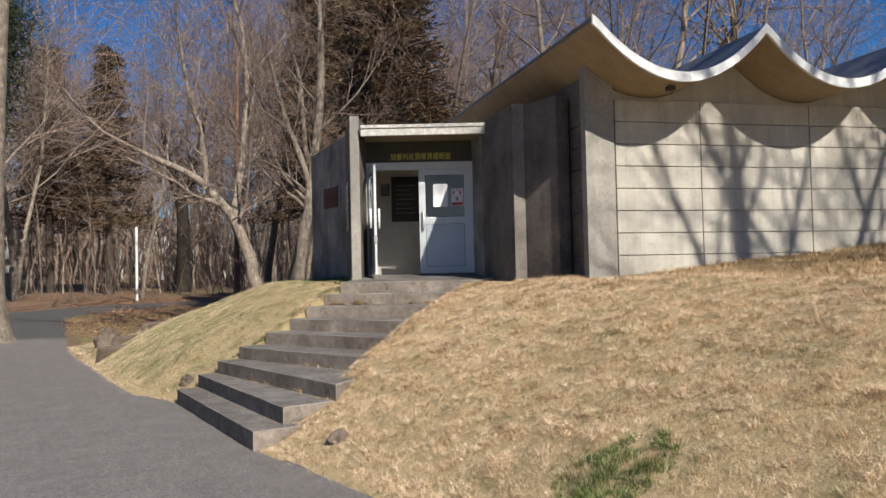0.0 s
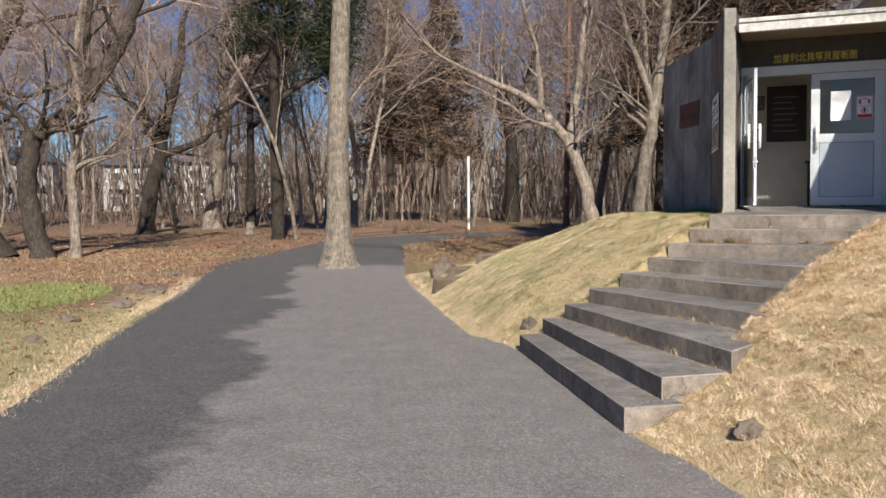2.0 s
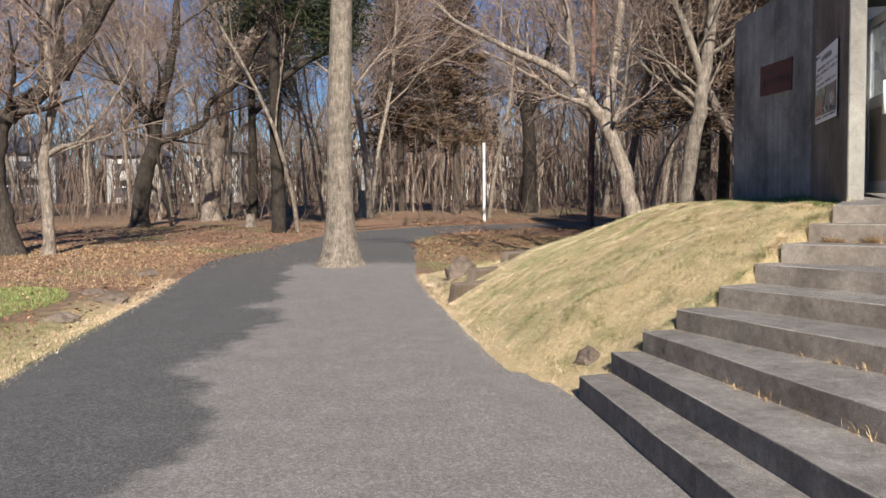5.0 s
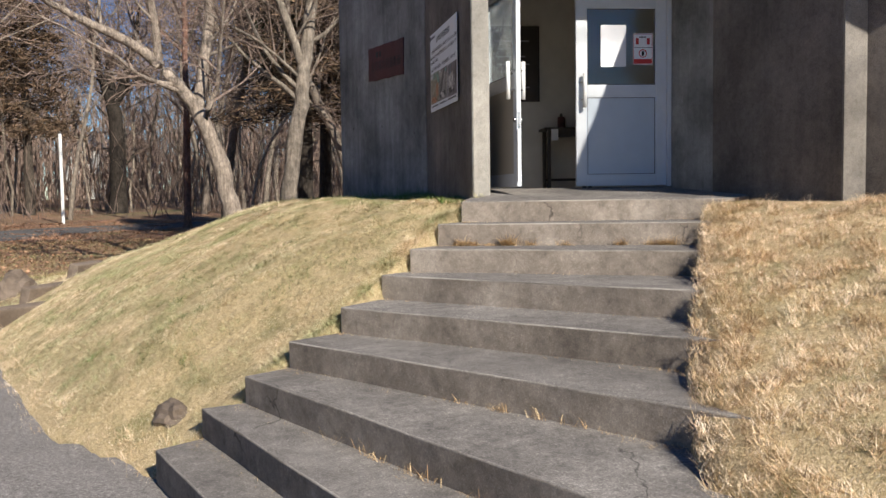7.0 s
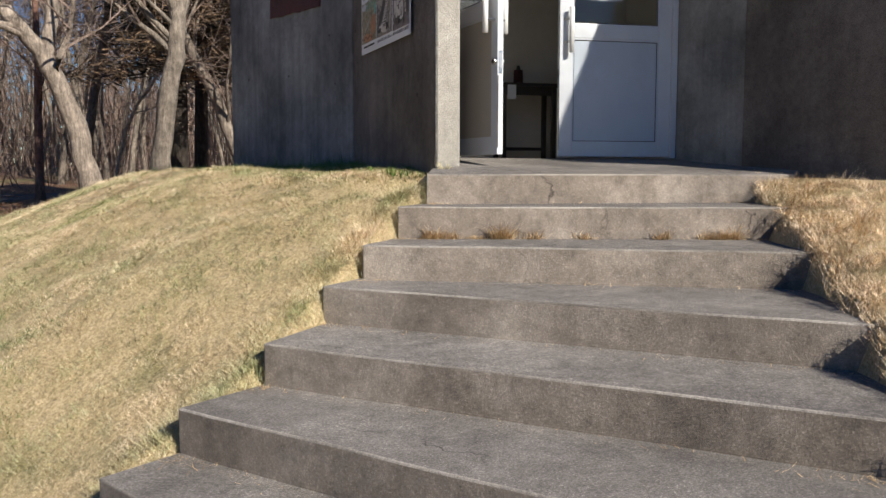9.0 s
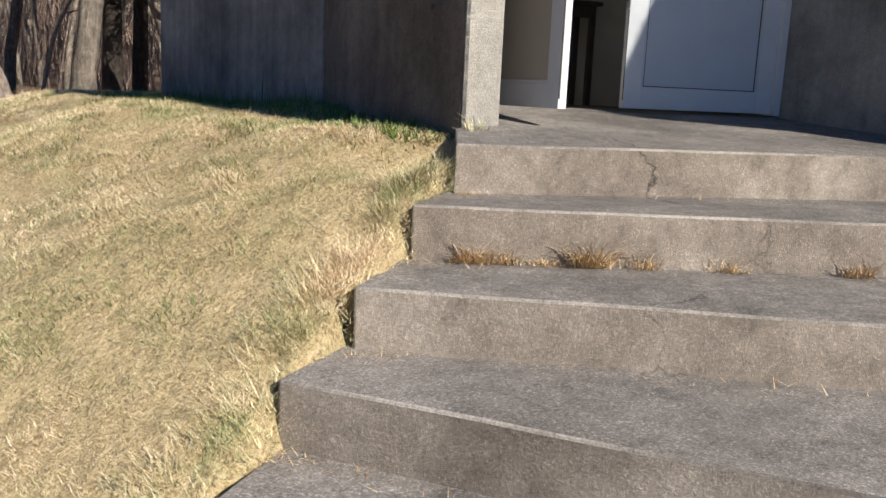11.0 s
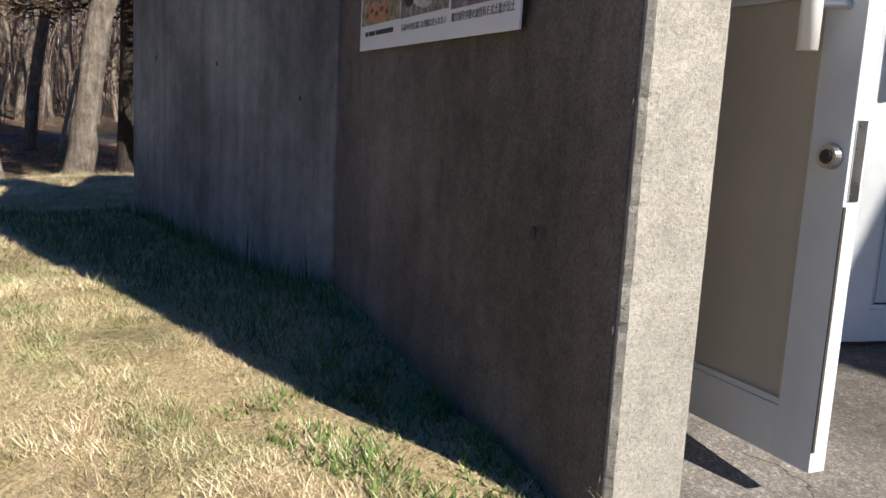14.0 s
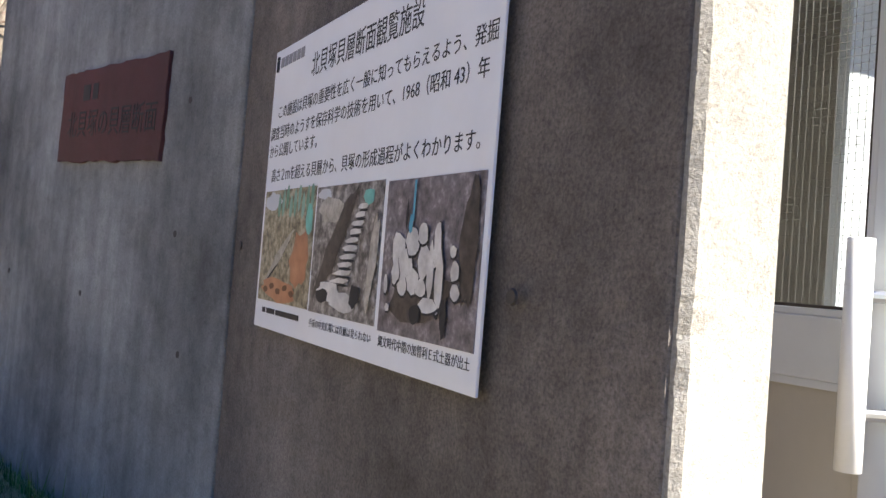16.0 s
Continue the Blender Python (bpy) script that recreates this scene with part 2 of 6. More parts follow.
M_LAWN = blade_material("lawn_green_grass", [(0.0, (0.1, 0.15, 0.035)), (0.5, (0.22, 0.29, 0.08)), (1.0, (0.42, 0.45, 0.2))], None, (0, 0, 0), 0.6)
M_LEAF = blade_material("fallen_leaves", [(0.0, (0.08, 0.042, 0.026)), (0.4, (0.26, 0.13, 0.075)), (0.75, (0.42, 0.235, 0.14)), (1.0, (0.55, 0.37, 0.24))])
M_NEEDLE = blade_material("conifer_needles", [(0.0, (0.012, 0.02, 0.01)), (0.6, (0.03, 0.045, 0.018)), (1.0, (0.07, 0.075, 0.03))])
M_CEDAR = blade_material("winter_cedar_needles", [(0.0, (0.03, 0.023, 0.014)), (0.6, (0.1, 0.068, 0.042)), (1.0, (0.22, 0.145, 0.092))])


def bark(name, dark, light, ring=False):
    m, nt, b = material(name, 0.92)
    co = coords(nt)
    plates = tex_noise(nt, coords(nt, (6, 6, 1.2)), 3.0, 8, 0.75)
    c = ramp(nt, plates, [(0.36, dark), (0.62, light)])
    spots = ramp(nt, tex_noise(nt, co, 5.0, 9, 0.8), [(0.36, 0.45), (0.5, 0.9), (0.62, 1.35)])
    c = mix(nt, 0.85, c, spots, "MULTIPLY")
    info_ = nt.nodes.new("ShaderNodeObjectInfo")
    c = mix(nt, 1.0, c, ramp(nt, info_.outputs["Random"], [(0.0, (0.62, 0.6, 0.58)), (0.5, (1.0, 0.98, 0.96)), (1.0, (1.45, 1.42, 1.38))]), "MULTIPLY")
    nt.links.new(c, b.inputs["Base Color"])
    bump(nt, b, plates, 1.0, 0.05)
    return m


M_BARK = bark("grey_brown_bark", (0.12, 0.098, 0.08), (0.35, 0.295, 0.243))
M_BARK_DARK = bark("dark_bark", (0.024, 0.02, 0.016), (0.088, 0.072, 0.058))
M_BARK_RED = bark("red_brown_bark", (0.085, 0.05, 0.038), (0.22, 0.125, 0.095))
M_BARK_PALE = bark("pale_bark", (0.15, 0.125, 0.1), (0.36, 0.312, 0.255))
M_TWIG = bark("twig_bark", (0.14, 0.102, 0.084), (0.36, 0.272, 0.225))
M_WHITE = plain("white_painted_metal", (0.62, 0.65, 0.68), 0.38, 0.0, 0.08)
M_FASCIA = plain("white_roof_edge_paint", (0.74, 0.75, 0.74), 0.6, 0.0, 0.2, 9)
M_CANOPY = plain("canopy_edge_paint", (0.74, 0.72, 0.66), 0.7, 0.0, 0.4, 14)
M_ROOF = plain("grey_roof_sheet", (0.2, 0.22, 0.25), 0.5, 0.2, 0.3, 3)
M_BEIGE = plain("beige_door_panel", (0.46, 0.43, 0.37), 0.5, 0.0, 0.08)
M_BLUEPANEL = plain("blue_white_panel", (0.5, 0.56, 0.62), 0.4, 0.0, 0.06)
M_STEEL = plain("brushed_steel", (0.55, 0.55, 0.55), 0.28, 1.0, 0.1)
M_PLASTIC = plain("white_handle", (0.82, 0.82, 0.8), 0.3, 0.0, 0.05)
M_SIGN = plain("white_sign_board", (0.8, 0.81, 0.84), 0.45, 0.0, 0.05)
M_INK = plain("black_print", (0.025, 0.025, 0.028), 0.6, 0.0, 0.1)
M_RED = concrete("red_sign_enamel", (0.05, 0.02, 0.022), (0.13, 0.034, 0.036), 0.5, 0.5, 0.6, 0.6)
M_REDINK = plain("red_print", (0.55, 0.05, 0.05), 0.6, 0.0, 0.1)
M_GOLD = plain("yellow_letters", (0.75, 0.62, 0.1), 0.45, 0.1, 0.2)
M_LINTEL = plain("dark_lintel_board", (0.075, 0.068, 0.055), 0.5, 0.0, 0.3)
M_INNER = plain("lobby_plaster", (0.62, 0.59, 0.54), 0.9, 0.0, 0.15, 3)
M_DARK = plain("dark_furniture", (0.06, 0.05, 0.045), 0.6, 0.0, 0.3)
M_CUT = plain("cut_wood", (0.42, 0.33, 0.22), 0.9, 0.0, 0.4, 12)
M_STONE = concrete("field_stone", (0.1, 0.075, 0.056), (0.24, 0.19, 0.15), 0.1, 0.5, 0.2)
M_HOUSE = plain("house_render", (0.6, 0.585, 0.56), 0.85, 0.0, 0.35, 1)
M_HROOF = plain("house_roof_tiles", (0.12, 0.12, 0.13), 0.7, 0.0, 0.3, 2)
M_HGLASS = plain("house_window_glass", (0.08, 0.1, 0.13), 0.1, 0.0, 0.2)
M_POST = plain("white_post_paint", (0.82, 0.82, 0.8), 0.5, 0.0, 0.12)


def glass():
    m, nt, b = material("door_glass", 0.02)
    b.inputs["Base Color"].default_value = (0.9, 0.95, 0.94, 1)
    b.inputs["Transmission Weight"].default_value, b.inputs["IOR"].default_value = 1.0, 1.45
    return m


M_GLASS = glass()


def photo_material(name, stops, scale, warp=(1, 1, 1)):
    m, nt, b = material(name, 0.4)
    c = ramp(nt, tex_noise(nt, coords(nt, warp), scale, 7, 0.65), stops)
    nt.links.new(c, b.inputs["Base Color"])
    return m


M_PH1 = photo_material("printed_earth", [(0.38, (0.1, 0.085, 0.05)), (0.5, (0.27, 0.235, 0.15)), (0.62, (0.46, 0.41, 0.3))], 45)
M_PH1B = photo_material("printed_clay", [(0.3, (0.33, 0.13, 0.06)), (0.7, (0.55, 0.27, 0.14))], 14)
M_PH1C = photo_material("printed_trees", [(0.35, (0.05, 0.2, 0.1)), (0.6, (0.25, 0.42, 0.35))], 30, (1, 1, 0.3))
M_PH2 = photo_material("printed_trench", [(0.38, (0.06, 0.054, 0.05)), (0.52, (0.2, 0.185, 0.175)), (0.66, (0.44, 0.42, 0.4))], 45)
M_PH3 = photo_material("printed_soil", [(0.35, (0.075, 0.066, 0.072)), (0.55, (0.2, 0.178, 0.192)), (0.7, (0.42, 0.39, 0.41))], 38)
M_SHELL = photo_material("printed_sherds", [(0.35, (0.45, 0.43, 0.41)), (0.65, (0.72, 0.7, 0.67))], 18)
M_GREYINK = plain("grey_print", (0.28, 0.27, 0.29), 0.6)
M_SKYPRINT = plain("printed_pale_sky", (0.6, 0.62, 0.66), 0.5)
M_TURQ = plain("printed_turquoise", (0.2, 0.55, 0.48), 0.5, 0.0, 0.3, 40)
M_PALEPRINT = photo_material("printed_pale_earth", [(0.35, (0.26, 0.24, 0.2)), (0.65, (0.52, 0.49, 0.44))], 40)
M_DARKPRINT = photo_material("printed_dark_earth", [(0.35, (0.02, 0.018, 0.018)), (0.7, (0.09, 0.075, 0.07))], 40)
M_BROWNPRINT = plain("printed_brown", (0.16, 0.07, 0.035), 0.5, 0.0, 0.3, 40)
M_BLUEPRINT = plain("printed_blue", (0.1, 0.35, 0.5), 0.5)


# ---- helpers for building ----
def part(name, bm, mat, parent=None, label=""):
    me = bpy.data.meshes.new(name)
    bm.to_mesh(me)
    bm.free()
    me.materials.append(mat)
    ob = new(name, me)
    if parent:
        ob.parent = parent
    if label:
        ob["label"] = label
    return ob


def raw(name, verts, faces, mat, parent=None, smooth=False):
    me = bpy.data.meshes.new(name)
    me.from_pydata(verts, [], faces)
    me.materials.append(mat)
    if smooth:
        me.polygons.foreach_set("use_smooth", [True] * len(me.polygons))
    ob = new(name, me)
    if parent:
        ob.parent = parent
    return ob


def empty(name, at=(0, 0, 0), turn=0.0):
    e = new(name)
    e.empty_display_size = 0.2
    e.matrix_world = Matrix.Translation(at) @ Matrix.Rotation(turn, 4, "Z")
    return e


def box(bm, x0, x1, y0, y1, z0, z1):
    vs = [bm.verts.new((x, y, z)) for z in (z0, z1) for x, y in ((x0, y0), (x1, y0), (x1, y1), (x0, y1))]
    for f in ((3, 2, 1, 0), (4, 5, 6, 7), (0, 1, 5, 4), (1, 2, 6, 5), (2, 3, 7, 6), (3, 0, 4, 7)):
        bm.faces.new([vs[i] for i in f])
    return bm


def boxes(*dims, bevel=0.0):
    bm = bmesh.new()
    for d in dims:
        box(bm, *d)
    if bevel:
        bmesh.ops.bevel(bm, geom=list(bm.edges), offset=bevel, segments=2, affect="EDGES", profile=0.6)
    return bm


def prism(poly, z0, z1, bevel=0.0, bm=None):
    """A plan polygon (counter-clockwise) raised from z0 to z1; either may be a list, a height for each corner."""
    bm = bm or bmesh.new()
    n = len(poly)
    lo = z0 if hasattr(z0, "__len__") else [z0] * n
    hi = z1 if hasattr(z1, "__len__") else [z1] * n
    a = [bm.verts.new((x, y, z)) for (x, y), z in zip(poly, lo)]
    b = [bm.verts.new((x, y, z)) for (x, y), z in zip(poly, hi)]
    bm.faces.new(a[::-1])
    bm.faces.new(b)
    for i in range(n):
        j = (i + 1) % n
        bm.faces.new((a[i], a[j], b[j], b[i]))
    if bevel:
        bmesh.ops.bevel(bm, geom=[e for e in bm.edges if all(v in b or v in a for v in e.verts)], offset=bevel, segments=2, affect="EDGES", profile=0.6)
    return bm


def rod(bm, p, q, r0, r1=None, sides=10):
    p, q = Vector(p), Vector(q)
    m = Matrix.Translation((p + q) / 2) @ (q - p).to_track_quat("Z", "Y").to_matrix().to_4x4()
    bmesh.ops.create_cone(bm, cap_ends=True, segments=sides, radius1=r0, radius2=r0 if r1 is None else r1, depth=(q - p).length, matrix=m)
    return bm


def writing(name, body, size, mat, m, parent=None, width=None, depth=0.0008, align="LEFT"):
    cu = bpy.data.curves.new(name, "FONT")
    cu.body, cu.size, cu.extrude, cu.resolution_u, cu.align_x = body, size, depth, 2, align
    tmp = new("tmp_text", cu)
    bpy.context.view_layer.update()
    me = bpy.data.meshes.new_from_object(tmp.evaluated_get(bpy.context.evaluated_depsgraph_get()))
    bpy.data.objects.remove(tmp)
    bpy.data.curves.remove(cu)
    me.materials.clear()
    me.materials.append(mat)
    ob = new(name, me)
    if width and len(me.vertices):
        xs = [v.co.x for v in me.vertices]
        k = width / max(max(xs) - min(xs), 1e-4)
        for v in me.vertices:
            v.co.x *= k
    ob.parent = parent
    ob.matrix_local = m
    return ob


# ---- ground ----
STEP_RISE = 0.171
LEFT_ENDS = [(2.40, 11.75), (2.70, 11.85), (2.96, 11.81), (3.27, 11.87), (3.68, 11.96), (4.13, 12.20), (4.42, 12.29), (4.79, 12.475), (5.12, 12.63)]
RIGHT_ENDS = [(2.33, 8.05), (2.69, 8.25), (3.26, 8.51), (3.95, 9.22), (4.53, 9.72), (5.02, 10.12), (5.72, 10.66), (6.25, 11.12), (6.85, 11.55)]


def smooth01(a, b, v):
    t = np.clip((v - a) / (b - a), 0, 1)
    return t * t * (3 - 2 * t)


def foot(y):
    """The path's edge at the foot of the mound."""
    return 2.1 + 0.36 * smooth01(13.4, 12.0, y) + 0.22 * smooth01(8.5, 5.5, y) + 0.9 * smooth01(20, 36, y) + 0.6 * smooth01(4, -8, y)


def stair_sides(x):
    """The two sides of the flight, as y at a given x."""
    lx, ly = zip(*LEFT_ENDS)
    rx, ry = zip(*RIGHT_ENDS)
    return np.interp(x, rx, ry) + np.clip(x - rx[-1], 0, 9) * 0.8, np.interp(x, lx, ly) + np.clip(x - lx[-1], 0, 9) * 0.5


def height(x, y):
    x, y = np.asarray(x, float), np.asarray(y, float)
    wide = 0.028 * np.clip(y - 22, 0, 70)
    wide = wide * smooth01(22, 30, y) + 0.05 * smooth01(-2.9, -3.6, x) * smooth01(40, 20, y)
    yr, yl = stair_sides(x)
    q0 = (y - yr) / np.maximum(yl - yr, 0.2)
    q = np.clip(q0, 0, 1)
    w = 4.5 - 1.55 * smooth01(0.2, 0.9, q) + 0.22 * np.clip(y - 15, 0, 20)
    s = np.clip((x - foot(y)) / w, 0, 1)
    top = 1.53 + 0.045 * smooth01(12.7, 13.4, y) + 0.1 * np.clip(x - 7.6, 0, 5) * smooth01(9.8, 8.6, y)
    rise = top * np.where(s < 1, s * (1.42 - 0.42 * s), 1.0)
    rise *= 1 - 0.35 * smooth01(17, 24, y) * smooth01(7.5, 4.5, x)
    rise *= smooth01(30, 19, y)
    z = np.maximum(wide, rise)
    lump = np.array([noise.noise((a * 0.9, b * 0.9, 3.0)) for a, b in zip(x.ravel(), y.ravel())]).reshape(x.shape)
    z = z + lump * 0.06 * smooth01(0.05, 0.5, z)
    inside = smooth01(0.0, 0.05, q0) * smooth01(1.012, 0.965, q0) * smooth01(2.1, 2.5, x)
    z = z - 0.11 * np.exp(-((x - 5.12) / 0.16) ** 2 - ((y - 12.86) / 0.16) ** 2)
    return z - 0.4 * inside * smooth01(7.4, 6.9, x) - 0.02


def axis(lo, hi, step, far):
    core = list(np.arange(lo, hi + 1e-6, step))
    out, d = [], step
    v = hi
    while v < far:
        d *= 1.22
        v += d
        out.append(v)
    low, v, d = [], lo, step
    while v > -far:
        d *= 1.22
        v -= d
        low.append(v)
    return np.array(low[::-1] + core + out)


gx, gy = axis(-4.2, 9.0, 0.16, 900), axis(2.0, 24.0, 0.16, 900)
X, Y = np.meshgrid(gx, gy)
Z = height(X, Y)
nx, ny = len(gx), len(gy)
idx = np.arange(nx * ny).reshape(ny, nx)
quads = np.stack([idx[:-1, :-1], idx[:-1, 1:], idx[1:, 1:], idx[1:, :-1]], -1).reshape(-1, 4)
ground = raw("ground", np.stack([X, Y, Z], -1).reshape(-1, 3).tolist(), quads.tolist(), M_GROUND, None, True)
tagged(ground, "grassy mound with dry turf and leaf-covered woodland floor", "ground", kind="structure")


def road_centre_rows():
    """The path: straight past the stairs, then bending away behind the big trunk."""
    rows = []
    for y in np.arange(-30, 33.01, 0.4):
        left = -2.55 - 0.35 * smooth01(9, 17, y) - 0.3 * smooth01(18, 26, y) + 1.6 * smooth01(27, 33, y)
        rows.append(((left, y), (foot(y) + 0.02, y)))
    for a in np.linspace(0.05, 1.0, 24):
        ang = a * 1.25
        cx = 12.0
        l = (cx - 13.3 * math.cos(ang), 33 + 13.3 * math.sin(ang) * 0.9)
        r = (cx - 8.95 * math.cos(ang), 33 + 8.95 * math.sin(ang) * 0.9)
        rows.append((l, r))
    for d in np.arange(1, 30, 2.0):
        (lx, ly), (rx, ry) = l, r
        rows.append(((lx + d, ly + d * 0.25), (rx + d, ry + d * 0.25)))
    return rows


verts, faces = [], []
ROAD_ROWS = road_centre_rows()
for i, (l, r) in enumerate(ROAD_ROWS):
    for k in range(9):
        f = k / 8
        x, y = l[0] + (r[0] - l[0]) * f, l[1] + (r[1] - l[1]) * f
        jag = 0.07 * noise.noise((x * 2.0, y * 2.0, 1.0)) if k in (0, 8) else 0
        verts.append((x + jag, y, 0.0 + 0.028 * float(np.clip(y - 22, 0, 70) * smooth01(22, 30, np.array(y))) + (0.012 if k not in (0, 8) else -0.025)))
    if i:
        for k in range(8):
            a = (i - 1) * 9 + k
            faces.append((a, a + 1, a + 10, a + 9))
road = raw("road", verts, faces, M_ROAD, None, True)
tagged(road, "worn grey asphalt footpath with a darker relaid strip", "path", kind="structure")

# ---- stairs ----
stairs = empty("stairs", (3.6, 10.8, 0))
tagged(stairs, "fanned flight of nine weathered grey concrete steps", "stairs", kind="structure")
INV = stairs.matrix_world.inverted()
for k in range(9):
    L, R = Vector(LEFT_ENDS[k]), Vector(RIGHT_ENDS[k])
    d = (R - L).normalized()
    R = R + d * (0.25 if k > 1 else 0.05)
    top = STEP_RISE * (k + 1)
    if k < 8:
        L2, R2 = Vector(LEFT_ENDS[k + 1]), Vector(RIGHT_ENDS[k + 1])
        d2 = (R2 - L2).normalized()
        n2 = Vector((-d2.y, d2.x)) * 0.12
        poly = [L, R, R2 + d2 * 0.2 + n2, L2 + n2]
        bm = prism([tuple(p) for p in poly], top - 0.75, top)
    else:
        poly = [L, R, (7.30, 11.5), (7.66, 12.74), (6.03, 13.62), (5.60, 12.95), (5.42, 12.93)]
        bm = prism([tuple(p) for p in poly], 0.8, [1.539, 1.539, 1.56, 1.652, 1.652, 1.595, 1.57])
    bmesh.ops.subdivide_edges(bm, edges=[e for e in bm.edges if e.calc_length() > 0.9], cuts=14, use_grid_fill=True)
    bmesh.ops.triangulate(bm, faces=[f for f in bm.faces if len(f.verts) > 4])
    for v in bm.verts:
        v.co += Vector((noise.noise(v.co * 3.1), noise.noise(v.co * 3.1 + Vector((9, 0, 0))), noise.noise(v.co * 2.3 + Vector((0, 7, 0))) * 0.5)) * 0.008
    sharp = [e for e in bm.edges if len(e.link_faces) == 2 and e.calc_face_angle(0) > 0.8]
    bmesh.ops.bevel(bm, geom=sharp, offset=0.008, segments=2, affect="EDGES", profile=0.5, material=1)
    ob = part("step", bm, M_STAIR, stairs)
    ob.data.materials.append(M_NOSE)
    ob.matrix_parent_inverse = INV

# ---- building ----
W0, EX, NX = Vector((7.70, 8.985)), Vector((0.966, -0.259)), Vector((0.259, 0.966))


def P(s, d):
    """Plan point: s metres along the front wall, d metres behind its face."""
    v = W0 + EX * s + NX * d
    return (v.x, v.y)


CUSP, PERIOD = -0.73, 2.45


def roof_z(s):
    u = ((s - CUSP) / PERIOD) % 1.0
    return 4.80 - 0.69 * 4 * u * (1 - u)


# entrance wall bent twice, coloured dark for shade, its end face pale for sun
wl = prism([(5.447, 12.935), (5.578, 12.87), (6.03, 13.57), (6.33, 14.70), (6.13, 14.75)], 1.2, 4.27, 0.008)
wall_left = tagged(part("wall_entrance", wl, M_WALL), "brownish cast-concrete entrance wall, coloured dark for its shade", "wall", kind="structure")
# same concrete as the first facet; skylight painted in as a paler grey
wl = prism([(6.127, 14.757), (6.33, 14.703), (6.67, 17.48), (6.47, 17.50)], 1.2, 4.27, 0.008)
wall_left2 = tagged(part("wall_entrance", wl, M_WALL2), "streaked cast-concrete entrance wall beyond the bend, coloured greyer for skylight", "wall", kind="structure")
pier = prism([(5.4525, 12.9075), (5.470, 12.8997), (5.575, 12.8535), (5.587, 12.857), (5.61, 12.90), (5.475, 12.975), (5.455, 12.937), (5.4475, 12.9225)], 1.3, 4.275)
bmesh.ops.subdivide_edges(pier, edges=[e for e in pier.edges if e.calc_length() > 1], cuts=300, use_grid_fill=True)
for v in pier.verts:
    chip = 0.011 * max(0.0, noise.noise(v.co * 30) + 0.6 * noise.noise(v.co * 75) - 0.1) * max(0.0, 1 - (v.co.xy - Vector((5.45, 12.915))).length / 0.015)
    v.co.x += chip
    v.co.y += chip * 1.2
    v.co.x += 0.0006 * noise.noise(v.co * 60)
    v.co.y += 0.0006 * noise.noise(v.co * 63)
tagged(part("wall_end", pier, M_PIER), "rough-edged concrete end of the entrance wall, coloured paler for sunlight", "wall", kind="structure")

# doorway wall coloured dark for shade, its fin paler for sunlight
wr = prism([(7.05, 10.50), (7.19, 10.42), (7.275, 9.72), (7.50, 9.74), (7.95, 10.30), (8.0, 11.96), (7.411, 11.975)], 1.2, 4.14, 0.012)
tagged(part("wall_doorway", wr, M_WALL), "concrete wall flanking the doorway, coloured dark for its shade", "wall", kind="structure")
# the reveal's skylight is put into its greyer colour as well
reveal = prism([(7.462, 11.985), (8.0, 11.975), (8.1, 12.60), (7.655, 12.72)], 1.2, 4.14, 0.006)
tagged(part("wall_reveal", reveal, M_WALL2), "concrete reveal beside the closed door leaf, coloured greyer for skylight", "wall", kind="structure")
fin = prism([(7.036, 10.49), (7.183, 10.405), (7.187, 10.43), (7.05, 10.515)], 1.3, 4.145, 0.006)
tagged(part("wall_end", fin, M_FIN), "concrete end of the doorway wall, coloured paler for sunlight", "wall", kind="structure")

# front wall: backing, column and separate precast boards
bm = bmesh.new()
N = 80
S0, S1 = -0.3, 11.0
rows_ = []
for i in range(N + 1):
    s = S0 + (S1 - S0) * i / N
    zt = roof_z(s) - 0.10
    rows_.append([bm.verts.new((*P(s, d), z)) for d, z in ((0.03, 1.2), (0.03, zt), (0.22, zt), (0.22, 1.2))])
for a, b in zip(rows_, rows_[1:]):
    for k in range(4):
        bm.faces.new((a[k], b[k], b[(k + 1) % 4], a[(k + 1) % 4]))
bm.faces.new(rows_[0][::-1])
bm.faces.new(rows_[-1])
wall_front = tagged(part("wall_front", bm, M_PANEL), "sunlit wall of pale horizontal concrete boards", "wall", kind="structure")
bm = prism([(7.26, 9.06), (7.37, 9.015), P(-0.02, -0.045), P(-0.02, 0.2), (7.33, 9.25)], 1.2, 4.62, 0.01)
tagged(part("column", bm, M_PIER), "pale concrete corner column of the building", "column", kind="structure")

board_meshes = {}


def board(width, z0, z1, seed):
    """One precast board with soft edges, in its own frame: length along x, face towards -y."""
    bm = boxes((0.006, width - 0.006, -0.022, 0.04, z0 + 0.005, z1 - 0.005))
    es = [e for e in bm.edges if all(abs(v.co.y + 0.022) < 1e-5 for v in e.verts)]
    bmesh.ops.bevel(bm, geom=es, offset=0.006, segments=1, affect="EDGES")
    me = bpy.data.meshes.new("board")
    bm.to_mesh(me)
    bm.free()
    me.materials.append(M_PANEL)
    return me


FR = Matrix(((EX.x, NX.x, 0, W0.x), (EX.y, NX.y, 0, W0.y), (0, 0, 1, 0), (0, 0, 0, 1)))
BAYS = [(0.0, 1.30), (1.30, 1.77), (3.07, 1.77), (4.84, 1.77), (6.61, 1.77)]
for s, wdt in BAYS:
    if wdt not in board_meshes:
        board_meshes[wdt] = board(wdt, 0, 0.306, 0)
    for r in range(9):
        ob = new("board", board_meshes[wdt])
        ob.parent = wall_front
        ob.matrix_local = FR @ Matrix.Translation((s, 0, 1.22 + 0.306 * r))

